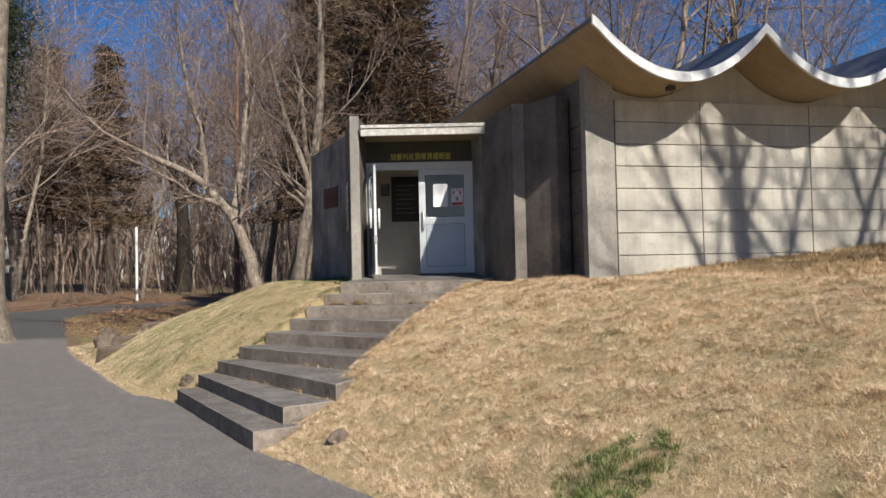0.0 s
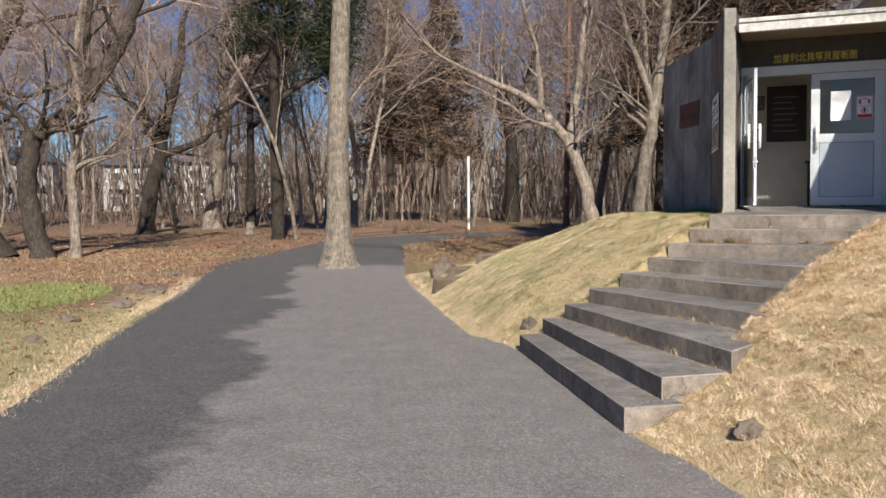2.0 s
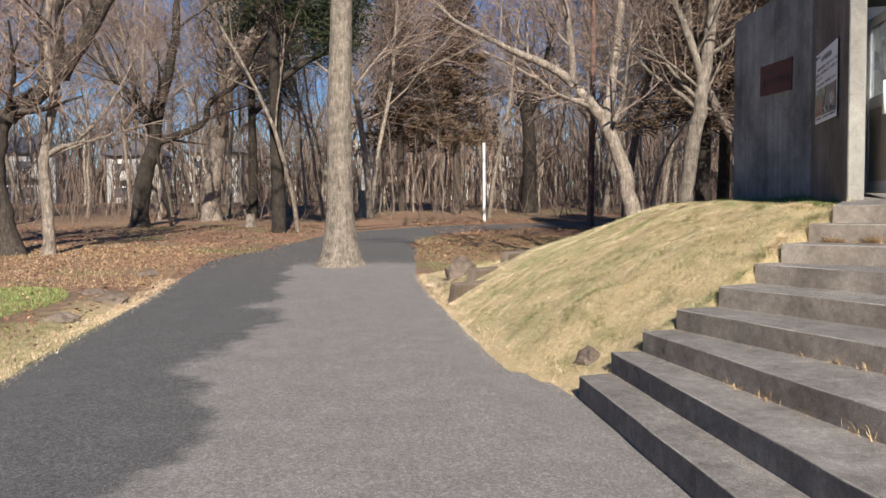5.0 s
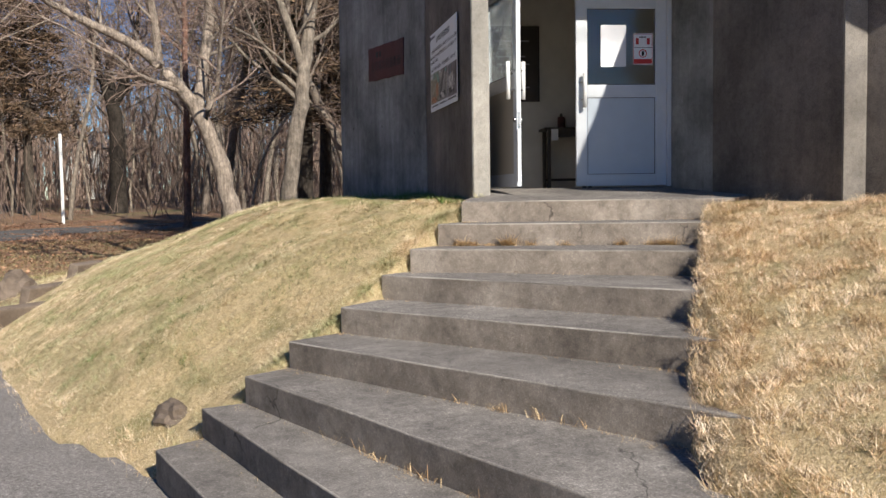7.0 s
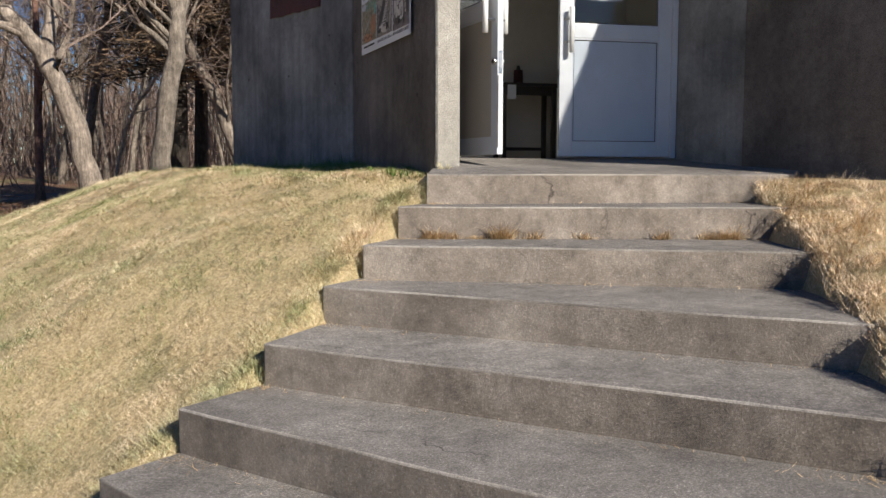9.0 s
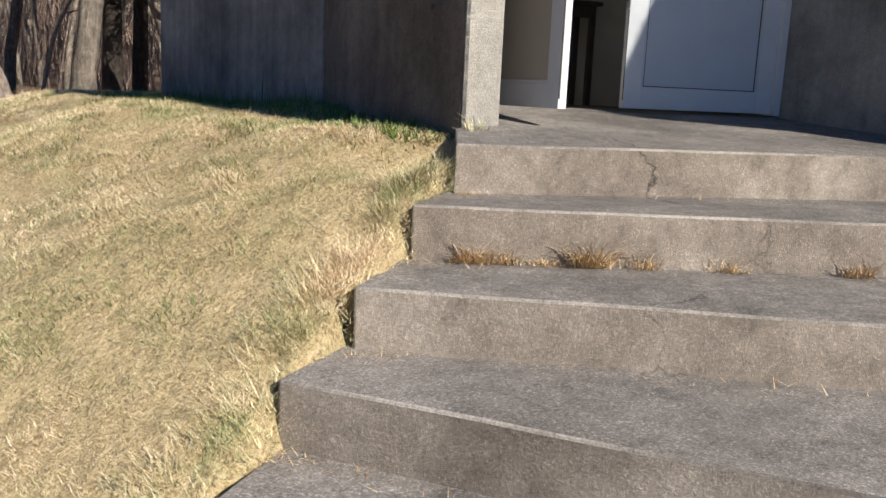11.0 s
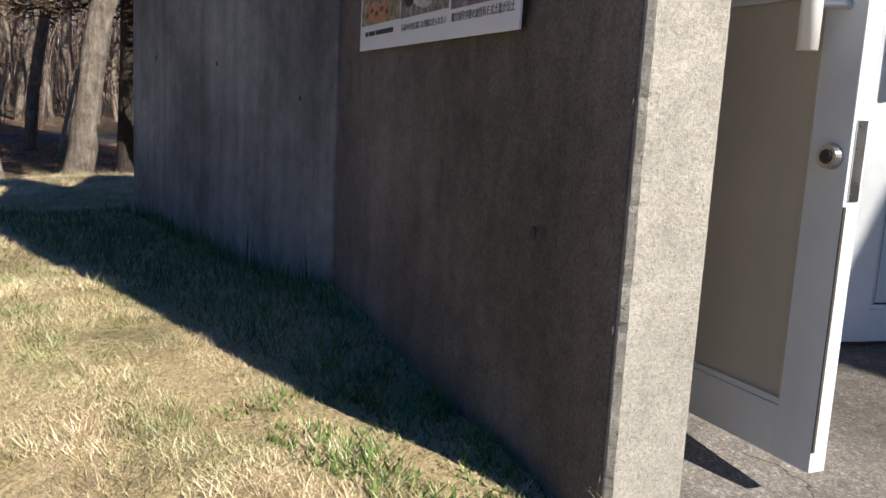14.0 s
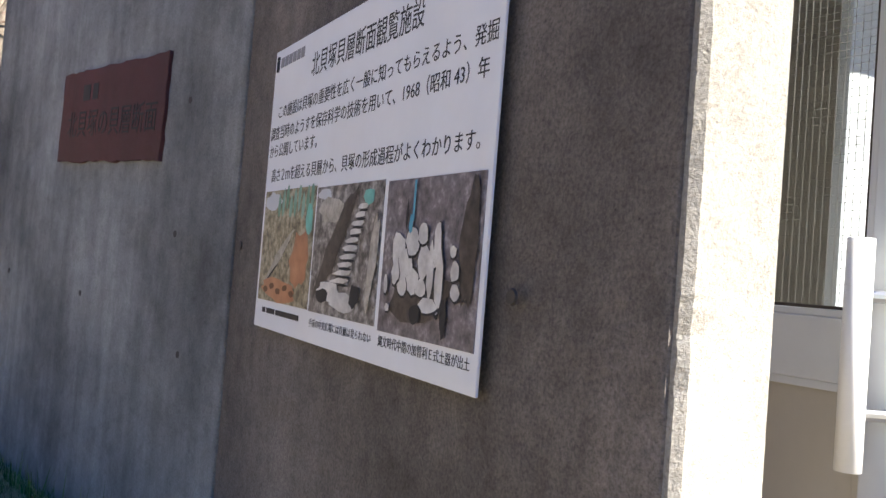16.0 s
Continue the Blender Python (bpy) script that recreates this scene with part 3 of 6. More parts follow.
# short side wall behind the column, of the same boards, coloured darker for shade
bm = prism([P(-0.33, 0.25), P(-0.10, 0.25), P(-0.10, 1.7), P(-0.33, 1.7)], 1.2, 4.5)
side = tagged(part("wall_side", bm, M_WALL), "side wall of horizontal concrete boards, coloured darker for shade", "wall", kind="structure")
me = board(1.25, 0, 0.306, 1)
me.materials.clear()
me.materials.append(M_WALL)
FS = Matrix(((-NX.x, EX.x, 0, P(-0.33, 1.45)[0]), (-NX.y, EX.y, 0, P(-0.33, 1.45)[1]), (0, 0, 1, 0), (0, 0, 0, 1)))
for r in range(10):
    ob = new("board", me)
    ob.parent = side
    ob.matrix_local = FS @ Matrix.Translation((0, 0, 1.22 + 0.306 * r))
tagged(part("wall_back", prism([P(1.0, 9.8), P(11, 9.8), P(11, 10), P(1.0, 10)], 1.0, 4.5), M_WALL), "plain concrete back wall of the building", "wall", kind="structure")
tagged(part("wall_far_side", prism([P(10.8, 0.3), P(11, 0.3), P(11, 9.8), P(10.8, 9.8)], 1.0, 4.3), M_WALL), "plain concrete far side wall", "wall", kind="structure")


def roof_sheet(s0, s1, d0, d1, up, thick, n):
    bm = bmesh.new()
    rr = []
    for i in range(n + 1):
        s = s0 + (s1 - s0) * i / n
        z = roof_z(min(s, s1 - 1e-4)) + up
        rr.append([bm.verts.new((*P(s, d), z - t)) for d, t in ((d0, thick), (d0, 0), (d1, 0), (d1, thick))])
    for a, b in zip(rr, rr[1:]):
        for k in range(4):
            bm.faces.new((a[k], b[k], b[(k + 1) % 4], a[(k + 1) % 4]))
    bm.faces.new(rr[0][::-1])
    bm.faces.new(rr[-1])
    return bm


END = CUSP + PERIOD * 5
roof = tagged(empty("roof", (*P(2, 2), 4.8)), "wavy thin-shell concrete roof with a white-painted edge", "roof", kind="structure")
RI = roof.matrix_world.inverted()
for nm, bm, mt in (("soffit", roof_sheet(CUSP, END, -0.97, 9.9, -0.03, 0.06, 150), M_SOFFIT),
                   ("roof_covering", roof_sheet(CUSP - 0.02, END, -0.985, 10.0, 0.0, 0.031, 150), M_ROOF),
                   ("roof_edge", roof_sheet(CUSP - 0.01, END, -1.03, -0.985, 0.02, 0.125, 150), M_FASCIA)):
    ob = part(nm, bm, mt, roof)
    ob.matrix_parent_inverse = RI
box_ = boxes((-0.05, 0.05, -0.05, 0.05, -0.06, 0.0), bevel=0.006)
junction = tagged(part("junction_box", box_, M_DARK), "small dark box fixed under the roof edge", "junction box")
junction.matrix_world = FR @ Matrix.Translation((0.45, -0.75, roof_z(0.45) - 0.108))

# ---- doorway ----
JL, JR = Vector((6.03, 13.55)), Vector((7.63, 12.69))
DX = (JR - JL).normalized()
DW = (JR - JL).length
DN = Vector((-DX.y, DX.x))
FD = Matrix(((DX.x, DN.x, 0, JL.x), (DX.y, DN.y, 0, JL.y), (0, 0, 1, 1.655), (0, 0, 0, 1)))

door_frame = tagged(part("door_frame", boxes((-0.02, 0.035, -0.04, 0.06, 0, 1.93), (DW - 0.022, DW + 0.02, -0.04, 0.06, 0, 1.93), (-0.02, DW + 0.02, -0.045, 0.065, 1.815, 1.945), bevel=0.003), M_WHITE), "white aluminium frame of a double door", "door frame", kind="structure")
door_frame.matrix_world = FD
lint = tagged(part("lintel", boxes((-0.02, DW + 0.02, 0.0, 0.12, 1.946, 2.36)), M_LINTEL), "dark board over the door carrying yellow characters", "lintel", kind="structure")
lint.matrix_world = FD
tw = writing("letters", "加曽利北貝塚貝層断面", 0.13, M_GOLD, Matrix.Translation((0.41, -0.006, 2.0)) @ Matrix.Rotation(radians(90), 4, "X"), lint, width=1.05, depth=0.003)
trim = part("trim", boxes((-0.025, -0.012, -0.02, 0.0, 1.96, 2.36), (DW + 0.03, DW + 0.045, -0.02, 0.0, 1.96, 2.36)), M_WHITE)
trim.matrix_world = FD
tagged(trim, "thin white strips beside the dark lintel board", "trim", kind="structure")

# canopy slab over the entrance
cp = [(5.63, 12.84), (7.38, 11.92), (7.75, 12.7), (6.13, 13.75)]
tagged(part("canopy", prism(cp, 3.97, 4.09, 0.004), M_SOFFIT), "thin concrete canopy slab over the entrance", "canopy", kind="structure")
ca, cb = Vector((5.60, 12.80)), Vector((7.42, 11.80))
cd = (cb - ca).normalized()
cn = Vector((-cd.y, cd.x))
bm = prism([tuple(ca - cn * 0.05), tuple(cb - cn * 0.05), tuple(cb + cn * 0.02), tuple(ca + cn * 0.02)], 3.93, 4.05, 0.006)
prism([tuple(ca - cn * 0.075), tuple(cb - cn * 0.075), tuple(cb + cn * 0.02), tuple(ca + cn * 0.02)], 4.052, 4.105, 0.006, bm)
tagged(part("canopy_edge", bm, M_CANOPY), "flaking white-painted edge of the entrance canopy", "trim", kind="structure")


def leaf(name, width, st, mirror, label):
    """A glazed door leaf hinged at x = 0, its outer face towards -y."""
    e = empty(name)
    tagged(e, label, "door", kind="structure")
    h, t = 1.80, 0.02
    lo, hi, top = 0.868, 0.965, h - 0.085
    skin = M_BEIGE if mirror else M_BLUEPANEL
    part("stile", boxes((0, st, -t, t, 0, h), bevel=0.003), M_WHITE, e)
    part("stile", boxes((width - st, width, -t, t, 0, h), bevel=0.003), M_WHITE, e)
    for z0, z1 in ((0, 0.1), (lo, hi), (top, h)):
        part("rail", boxes((st, width - st, -t + 0.002, t - 0.002, z0, z1), bevel=0.003), M_WHITE, e)
    part("lower_panel", boxes((st - 0.005, width - st + 0.005, -0.008, 0.008, 0.095, lo + 0.005)), skin, e)
    for y0, y1 in ((-0.015, -0.0085), (0.0125, 0.017)):
        for z0, z1 in ((0.1, 0.113), (lo - 0.013, lo), (hi, hi + 0.012), (top - 0.012, top)):
            part("glazing_bead", boxes((st, width - st, y0, y1, z0, z1), bevel=0.002), M_WHITE, e)
        for x0 in (st, width - st - 0.012):
            part("glazing_bead", boxes((x0, x0 + 0.012, y0, y1, hi + 0.012, top - 0.012), bevel=0.002), M_WHITE, e)
            part("glazing_bead", boxes((x0, x0 + 0.012, y0, y1, 0.113, lo - 0.013), bevel=0.002), skin, e)
    for z0, z1 in ((0.113, lo - 0.013), (hi + 0.012, top - 0.012)):
        if mirror and z0 < 0.5:
            continue
        x0, x1, g = st + 0.012, width - st - 0.012, 0.005
        part("gasket", boxes((x0, x1, -0.011, -0.0085, z0, z0 + g), (x0, x1, -0.011, -0.0085, z1 - g, z1), (x0, x0 + g, -0.011, -0.0085, z0 + g, z1 - g), (x1 - g, x1, -0.011, -0.0085, z0 + g, z1 - g)), M_DARK, e, "thin dark rubber gasket")
    pane = part("glass_pane", boxes((st - 0.004, width - st + 0.004, -0.003, 0.003, hi - 0.005, top + 0.005)), M_GLASS, e)
    pane.visible_shadow = False
    wires = boxes(*[(st + 0.0125 * i, st + 0.0125 * i + 0.0007, 0.0032, 0.0042, hi, top) for i in range(1, int((width - 2 * st) / 0.0125))], *[(st, width - st, 0.0032, 0.0042, hi + 0.0125 * i, hi + 0.0007 + 0.0125 * i) for i in range(1, 60)])
    if mirror:
        part("wire_mesh", wires, M_STEEL, e, "fine wire mesh in the glass")
    else:
        wires.free()
    part("inner_panel", boxes((st, width - st, 0.0085, 0.012, 0.105, lo - 0.005)), M_BEIGE, e)
    for side_ in (-1, 1):
        hx = width - 0.073
        hb = bmesh.new()
        rod(hb, (hx, side_ * 0.07, 0.755), (hx, side_ * 0.07, 1.08), 0.0185, sides=18)
        hd = part("handle", hb, M_PLASTIC, e, "white round pull bar")
        hd.data.polygons.foreach_set("use_smooth", [len(p_.vertices) == 4 for p_ in hd.data.polygons])
        for z in (0.835, 1.0):
            bb = bmesh.new()
            rod(bb, (hx + 0.035, side_ * 0.018, z), (hx, side_ * 0.07, z), 0.009, sides=10)
            part("bracket", bb, M_STEEL, hd)
        if not mirror:
            continue
        kb = bmesh.new()
        rod(kb, (width - 0.035, side_ * 0.02, 0.575), (width - 0.035, side_ * 0.036, 0.575), 0.023, 0.021, sides=24)
        knob = part("lock_cylinder", kb, M_STEEL, e)
        fb = bmesh.new()
        rod(fb, (width - 0.035, side_ * 0.036, 0.575), (width - 0.035, side_ * 0.039, 0.575), 0.013, 0.012, sides=20)
        box(fb, width - 0.041, width - 0.029, *sorted((side_ * 0.039, side_ * 0.0402)), 0.5735, 0.5765)
        part("keyhole", fb, M_DARK, knob)
    part("lock_plate", boxes((width - 0.001, width + 0.003, -0.012, 0.012, 0.5, 0.64)), M_STEEL, e)
    part("edge_gasket", boxes((width - 0.001, width + 0.002, -0.019, -0.013, 0.04, 0.49)), M_DARK, e)
    return e


open_leaf = leaf("door_1", 0.873, 0.088, True, "open glazed white door leaf swung outwards")
free = Vector((5.785, 12.69)) - (JL + DX * 0.03)
open_leaf.matrix_world = Matrix.Translation((JL.x + DX.x * 0.03, JL.y + DX.y * 0.03, 1.662)) @ Matrix.Rotation(math.atan2(free.y, free.x), 4, "Z")
shut_leaf = leaf("door_2", 0.895, 0.1, False, "closed white door leaf with posters on its glass")
shut_leaf.matrix_world = FD @ Matrix.Translation((DW - 0.024, 0.0, 0.01)) @ Matrix.Diagonal((-1, 1, 1, 1))
paper = tagged(part("notice", boxes((0, 0.25, -0.006, -0.0045, 0, 0.40)), M_SIGN), "blank white sheet taped to the door glass", "notice")
paper.matrix_world = FD @ Matrix.Translation((1.145, 0, 1.16))
poster = tagged(empty("warning_poster"), "small poster with pictograms and a red band on glass", "poster")
part("sheet", boxes((0, 0.2, -0.006, -0.0045, 0, 0.3)), M_SIGN, poster)
part("red_band", boxes((0.012, 0.188, -0.0075, -0.0062, 0.012, 0.055)), M_REDINK, poster)
part("rule", boxes((0.012, 0.188, -0.0072, -0.0062, 0.162, 0.166)), M_INK, poster)
part("border", boxes((0.006, 0.01, -0.0072, -0.0062, 0.006, 0.294), (0.19, 0.194, -0.0072, -0.0062, 0.006, 0.294), (0.01, 0.19, -0.0072, -0.0062, 0.006, 0.01), (0.01, 0.19, -0.0072, -0.0062, 0.29, 0.294)), M_REDINK, poster)
for px_ in (0.03, 0.14):
    part("pictogram", boxes((px_, px_ + 0.028, -0.0075, -0.0062, 0.195, 0.255)), M_REDINK, poster)
part("pictogram", boxes((0.065, 0.132, -0.0075, -0.0062, 0.26, 0.27)), M_INK, poster)
ring = bmesh.new()
inner_, outer_ = [], []
for k in range(24):
    a_ = 2 * math.pi * k / 24
    outer_.append(ring.verts.new((0.1 + 0.04 * math.cos(a_), -0.0066, 0.108 + 0.04 * math.sin(a_))))
    inner_.append(ring.verts.new((0.1 + 0.031 * math.cos(a_), -0.0066, 0.108 + 0.031 * math.sin(a_))))
for k in range(24):
    ring.faces.new((outer_[k], outer_[(k + 1) % 24], inner_[(k + 1) % 24], inner_[k]))
part("red_ring", ring, M_REDINK, poster)
part("pictogram", boxes((0.088, 0.112, -0.0075, -0.0062, 0.086, 0.13)), M_INK, poster)
poster.matrix_world = FD @ Matrix.Translation((1.462, 0, 1.18))

# lobby behind the door


def lob(name, d, z0, z1, mat, label, cat):
    ob = tagged(part(name, boxes((d[0], d[1], d[2], d[3], z0, z1)), mat), label, cat, kind="structure")
    ob.matrix_world = FD
    return ob


lob("floor", (-0.3, DW + 0.6, 0.07, 3.2), -0.15, -0.004, M_STAIR, "plain concrete lobby floor", "floor")
lob("ceiling", (-0.3, DW + 0.6, 0.13, 3.2), 2.3, 2.36, M_INNER, "plain lobby ceiling", "ceiling")
lob("wall_lobby", (-0.32, -0.22, 0.13, 3.2), -0.15, 2.3, M_INNER, "plastered lobby wall", "wall")
lob("wall_lobby", (DW + 0.5, DW + 0.6, 0.13, 3.2), -0.15, 2.3, M_INNER, "plastered lobby wall", "wall")
lob("wall_lobby", (-0.3, DW + 0.6, 3.2, 3.3), -0.15, 2.3, M_INNER, "plastered lobby back wall", "wall")
lob("wall_lobby", (-0.22, DW + 0.5, 1.9, 2.0), -0.004, 2.3, M_INNER, "plastered wall facing the doorway", "wall")
panel_ = tagged(empty("display_board"), "dark framed display board hung on the lobby wall", "board")
part("backing", boxes((0.35, 0.9, 1.872, 1.897, 1.06, 1.9)), M_DARK, panel_)
part("frame", boxes((0.33, 0.35, 1.86, 1.897, 1.04, 1.92), (0.9, 0.92, 1.86, 1.897, 1.04, 1.92), (0.35, 0.9, 1.86, 1.897, 1.04, 1.06), (0.35, 0.9, 1.86, 1.897, 1.9, 1.92), bevel=0.003), M_DARK, panel_)
for k in range(7):
    part("text_line", boxes((0.42, 0.8 - 0.05 * (k % 3), 1.869, 1.8718, 1.2 + 0.09 * k, 1.215 + 0.09 * k)), M_GREYINK, panel_)
panel_.matrix_world = FD
fr = tagged(empty("framed_picture"), "small pale framed picture on the lobby wall", "picture")
part("frame", boxes((0.13, 0.3, 1.88, 1.897, 1.55, 1.78), bevel=0.004), M_DARK, fr)
part("print", boxes((0.145, 0.285, 1.875, 1.8798, 1.565, 1.765)), M_PH2, fr)
fr.matrix_world = FD
desk = tagged(empty("reception_table"), "small dark table with a rail against the lobby wall", "table")
part("top", boxes((-0.3, 0.3, -0.17, 0.17, 0.68, 0.71), bevel=0.006), M_DARK, desk)
part("apron", boxes((-0.26, 0.26, -0.14, -0.12, 0.6, 0.68)), M_DARK, desk)
for x in (-0.24, 0.24):
    for y in (-0.13, 0.13):
        part("leg", boxes((x - 0.02, x + 0.02, y - 0.02, y + 0.02, 0, 0.68), bevel=0.003), M_DARK, desk)
part("stretcher", boxes((-0.22, 0.22, 0.12, 0.14, 0.1, 0.13)), M_DARK, desk)
part("note", boxes((-0.22, -0.14, -0.176, -0.171, 0.56, 0.69)), M_SIGN, desk, "small white notice taped to the table edge")
desk.matrix_world = FD @ Matrix.Translation((1.2, 1.68, -0.004))
can = tagged(empty("red_container"), "small red container standing on the dark table", "container")
cbm = bmesh.new()
rod(cbm, (0, 0, 0), (0, 0, 0.13), 0.045, 0.042, sides=16)
part("body", cbm, M_RED, can)
cbm = bmesh.new()
rod(cbm, (0, 0, 0.13), (0, 0, 0.17), 0.02, 0.014, sides=12)
part("lid", cbm, M_DARK, can)
can.matrix_world = FD @ Matrix.Translation((1.13, 1.66, 0.706))

# ---- information board on the first facet ----
A, Bv = Vector((5.42, 12.92)), Vector((6.13, 14.75))
FX = (A - Bv).normalized()
FN = Vector((FX.y, -FX.x))
if FN.dot(Vector((-1, 0))) < 0:
    FN = -FN
info = tagged(empty("information_board"), "white printed information board with three photographs on concrete", "sign")
FI = Matrix(((FX.x, -FN.x, 0, Bv.x), (FX.y, -FN.y, 0, Bv.y), (0, 0, 1, 0), (0, 0, 0, 1)))
BW, BH = 1.25, 0.79
info.matrix_world = FI @ Matrix.Translation((0.312, -0.009, 2.462)) @ Matrix.Rotation(radians(0.5), 4, "Y") @ Matrix.Diagonal((0.987, 1, 1, 1))
part("panel", boxes((0, BW, 0, 0.006, 0, BH), bevel=0.0015), M_SIGN, info)
RX = Matrix.Rotation(radians(90), 4, "X")


def line(body, x, z, size, width, name="text_line"):
    return writing(name, body, size, M_INK, Matrix.Translation((x, -0.0005, z)) @ RX, info, width, 0.0003)


line("北貝塚貝層断面観覧施設", 0.315, 0.675, 0.068, 0.635)
line("この施設は貝塚の重要性を広く一般に知ってもらえるよう、発掘", 0.062, 0.592, 0.041, 1.165)
line("調査当時のようすを保存科学の技術を用いて、1968（昭和 43）年", 0.012, 0.533, 0.041, 1.2)
line("から公開しています。", 0.014, 0.482, 0.041, 0.385)
line("高さ２ｍを超える貝層から、貝塚の形成過程がよくわかります。", 0.05, 0.412, 0.041, 1.15)
line("手前の中央広場には貝層は見られない", 0.452, 0.041, 0.022, 0.37, "caption")
line("縄文時代中期の加曽利Ｅ式土器が出土", 0.86, 0.041, 0.024, 0.365, "caption")
for x0, x1 in ((0.07, 0.098), (0.108, 0.18), (0.19, 0.375)):
    part("caption", boxes((x0, x1, -0.0012, 0.0, 0.044, 0.058)), M_INK, info)
part("small_mark", boxes((0.02, 0.037, -0.0012, 0.0, 0.728, 0.772), bevel=0.003), M_INK, info)
for k in range(6):
    part("small_mark", boxes((0.052 + 0.034 * k, 0.079 + 0.034 * k, -0.0012, 0.0, 0.736, 0.764)), M_GREYINK, info)


def photo(x0, x1, z0, z1, mat):
    return part("photograph", boxes((x0, x1, -0.0018, 0.0, z0, z1)), mat, info)


PRINT = [0]


def blot(ph, mat, cx, cz, rx, rz, seed, name, n=16, turn=0.0, rough=0.4):
    """A flat printed patch with an uneven outline, each laid a hair over the last."""
    bm = bmesh.new()
    rng = random.Random(seed)
    PRINT[0] += 1
    y = -0.0020 - 0.00004 * PRINT[0]
    vs = []
    for i in range(n):
        a = 2 * math.pi * i / n
        k = 1 - rough / 2 + rough * rng.random()
        u, v = rx * k * math.cos(a), rz * k * math.sin(a)
        vs.append(bm.verts.new((cx + u * math.cos(turn) - v * math.sin(turn), y, cz + u * math.sin(turn) + v * math.cos(turn))))
    bm.faces.new(vs)
    return part(name, bm, mat, ph)


# an earth section with a clay floor, under trees
ph1 = photo(0.022, 0.433, 0.078, 0.383, M_PH1)
blot(ph1, M_SKYPRINT, 0.1, 0.352, 0.07, 0.026, 70, "printed_sky", 14)
for k in range(9):
    blot(ph1, M_PH1C, 0.155 + 0.032 * k, 0.335 + 0.012 * (k % 3), 0.012, 0.036, 71 + k, "printed_thicket", 10)
blot(ph1, M_TURQ, 0.4, 0.3, 0.026, 0.036, 80, "printed_cloth", 10)
blot(ph1, M_PH1, 0.2, 0.255, 0.16, 0.055, 81, "printed_bank", 20, -0.1)
for k in range(4):
    blot(ph1, M_PALEPRINT, 0.22 - 0.025 * k, 0.235 - 0.022 * k, 0.09, 0.006, 82 + k, "printed_layer", 14, 0.5)
    blot(ph1, M_INK, 0.22 - 0.03 * k, 0.22 - 0.022 * k, 0.06, 0.0045, 90 + k, "printed_shadow", 12, 0.5)
blot(ph1, M_PH1B, 0.35, 0.2, 0.065, 0.075, 3, "printed_clay", 18, -0.3)
blot(ph1, M_PH1B, 0.2, 0.112, 0.15, 0.03, 4, "printed_clay", 20)
for k in range(5):
    blot(ph1, M_BROWNPRINT, 0.09 + 0.055 * k, 0.108 + 0.012 * (k % 2), 0.02, 0.009, 95 + k, "printed_clod", 9)
# a stepped trench
ph2 = photo(0.445, 0.835, 0.076, 0.377, M_PH2)
blot(ph2, M_SKYPRINT, 0.5, 0.358, 0.045, 0.013, 100, "printed_sky", 12)
blot(ph2, M_PALEPRINT, 0.55, 0.318, 0.085, 0.03, 101, "printed_ground", 16, -0.15)
blot(ph2, M_TURQ, 0.765, 0.345, 0.03, 0.018, 102, "printed_cloth", 8)
blot(ph2, M_DARKPRINT, 0.59, 0.24, 0.15, 0.036, 103, "printed_trench_side", 20, 0.85)
for k in range(10):
    blot(ph2, M_SHELL, 0.735 - 0.011 * k, 0.325 - 0.0185 * k, 0.024 + 0.0035 * k, 0.0065, k, "printed_step", 11, 0.05)
    blot(ph2, M_INK, 0.738 - 0.011 * k, 0.316 - 0.0185 * k, 0.022 + 0.003 * k, 0.0035, 110 + k, "printed_shadow", 9)
blot(ph2, M_SHELL, 0.57, 0.13, 0.07, 0.022, 120, "printed_stone", 14)
blot(ph2, M_SHELL, 0.66, 0.112, 0.075, 0.02, 121, "printed_stone", 14)
blot(ph2, M_INK, 0.535, 0.118, 0.038, 0.018, 21, "printed_pit", 12)
blot(ph2, M_INK, 0.725, 0.13, 0.03, 0.024, 22, "printed_pit", 12, 0.6)
blot(ph2, M_PALEPRINT, 0.805, 0.2, 0.02, 0.11, 23, "printed_wall", 14, -0.12)
# sherds lying in dark soil
ph3 = photo(0.855, 1.236, 0.07, 0.372, M_PH3)
blot(ph3, M_DARKPRINT, 1.2, 0.25, 0.03, 0.11, 130, "printed_shadow", 16)
blot(ph3, M_DARKPRINT, 1.03, 0.15, 0.13, 0.05, 131, "printed_shadow", 18, 0.1)
sherds = ((0.93, 0.235, 0.03, 0.034), (0.965, 0.205, 0.032, 0.03), (0.99, 0.25, 0.028, 0.03), (1.0, 0.175, 0.028, 0.026), (0.955, 0.165, 0.022, 0.018), (1.04, 0.215, 0.026, 0.036), (1.035, 0.165, 0.02, 0.018), (1.03, 0.265, 0.02, 0.022), (0.925, 0.19, 0.018, 0.022), (1.07, 0.2, 0.014, 0.052), (1.09, 0.245, 0.014, 0.045), (1.105, 0.18, 0.015, 0.055), (1.07, 0.135, 0.035, 0.014), (1.16, 0.2, 0.014, 0.018), (1.165, 0.165, 0.016, 0.014), (1.15, 0.235, 0.012, 0.01), (0.885, 0.165, 0.008, 0.02), (0.9, 0.12, 0.01, 0.008))
for i, (cx, cz, rx, rz) in enumerate(sherds):
    blot(ph3, M_INK, cx + 0.002, cz - 0.003, rx * 1.12, rz * 1.1, 40 + i, "printed_outline", 12, 0.0, 0.3)
    blot(ph3, M_SHELL, cx, cz, rx, rz, 40 + i, "printed_sherd", 12, 0.0, 0.3)
blot(ph3, M_INK, 1.02, 0.115, 0.022, 0.02, 61, "printed_pit", 12)
blot(ph3, M_INK, 1.13, 0.12, 0.012, 0.034, 62, "printed_pit", 12)
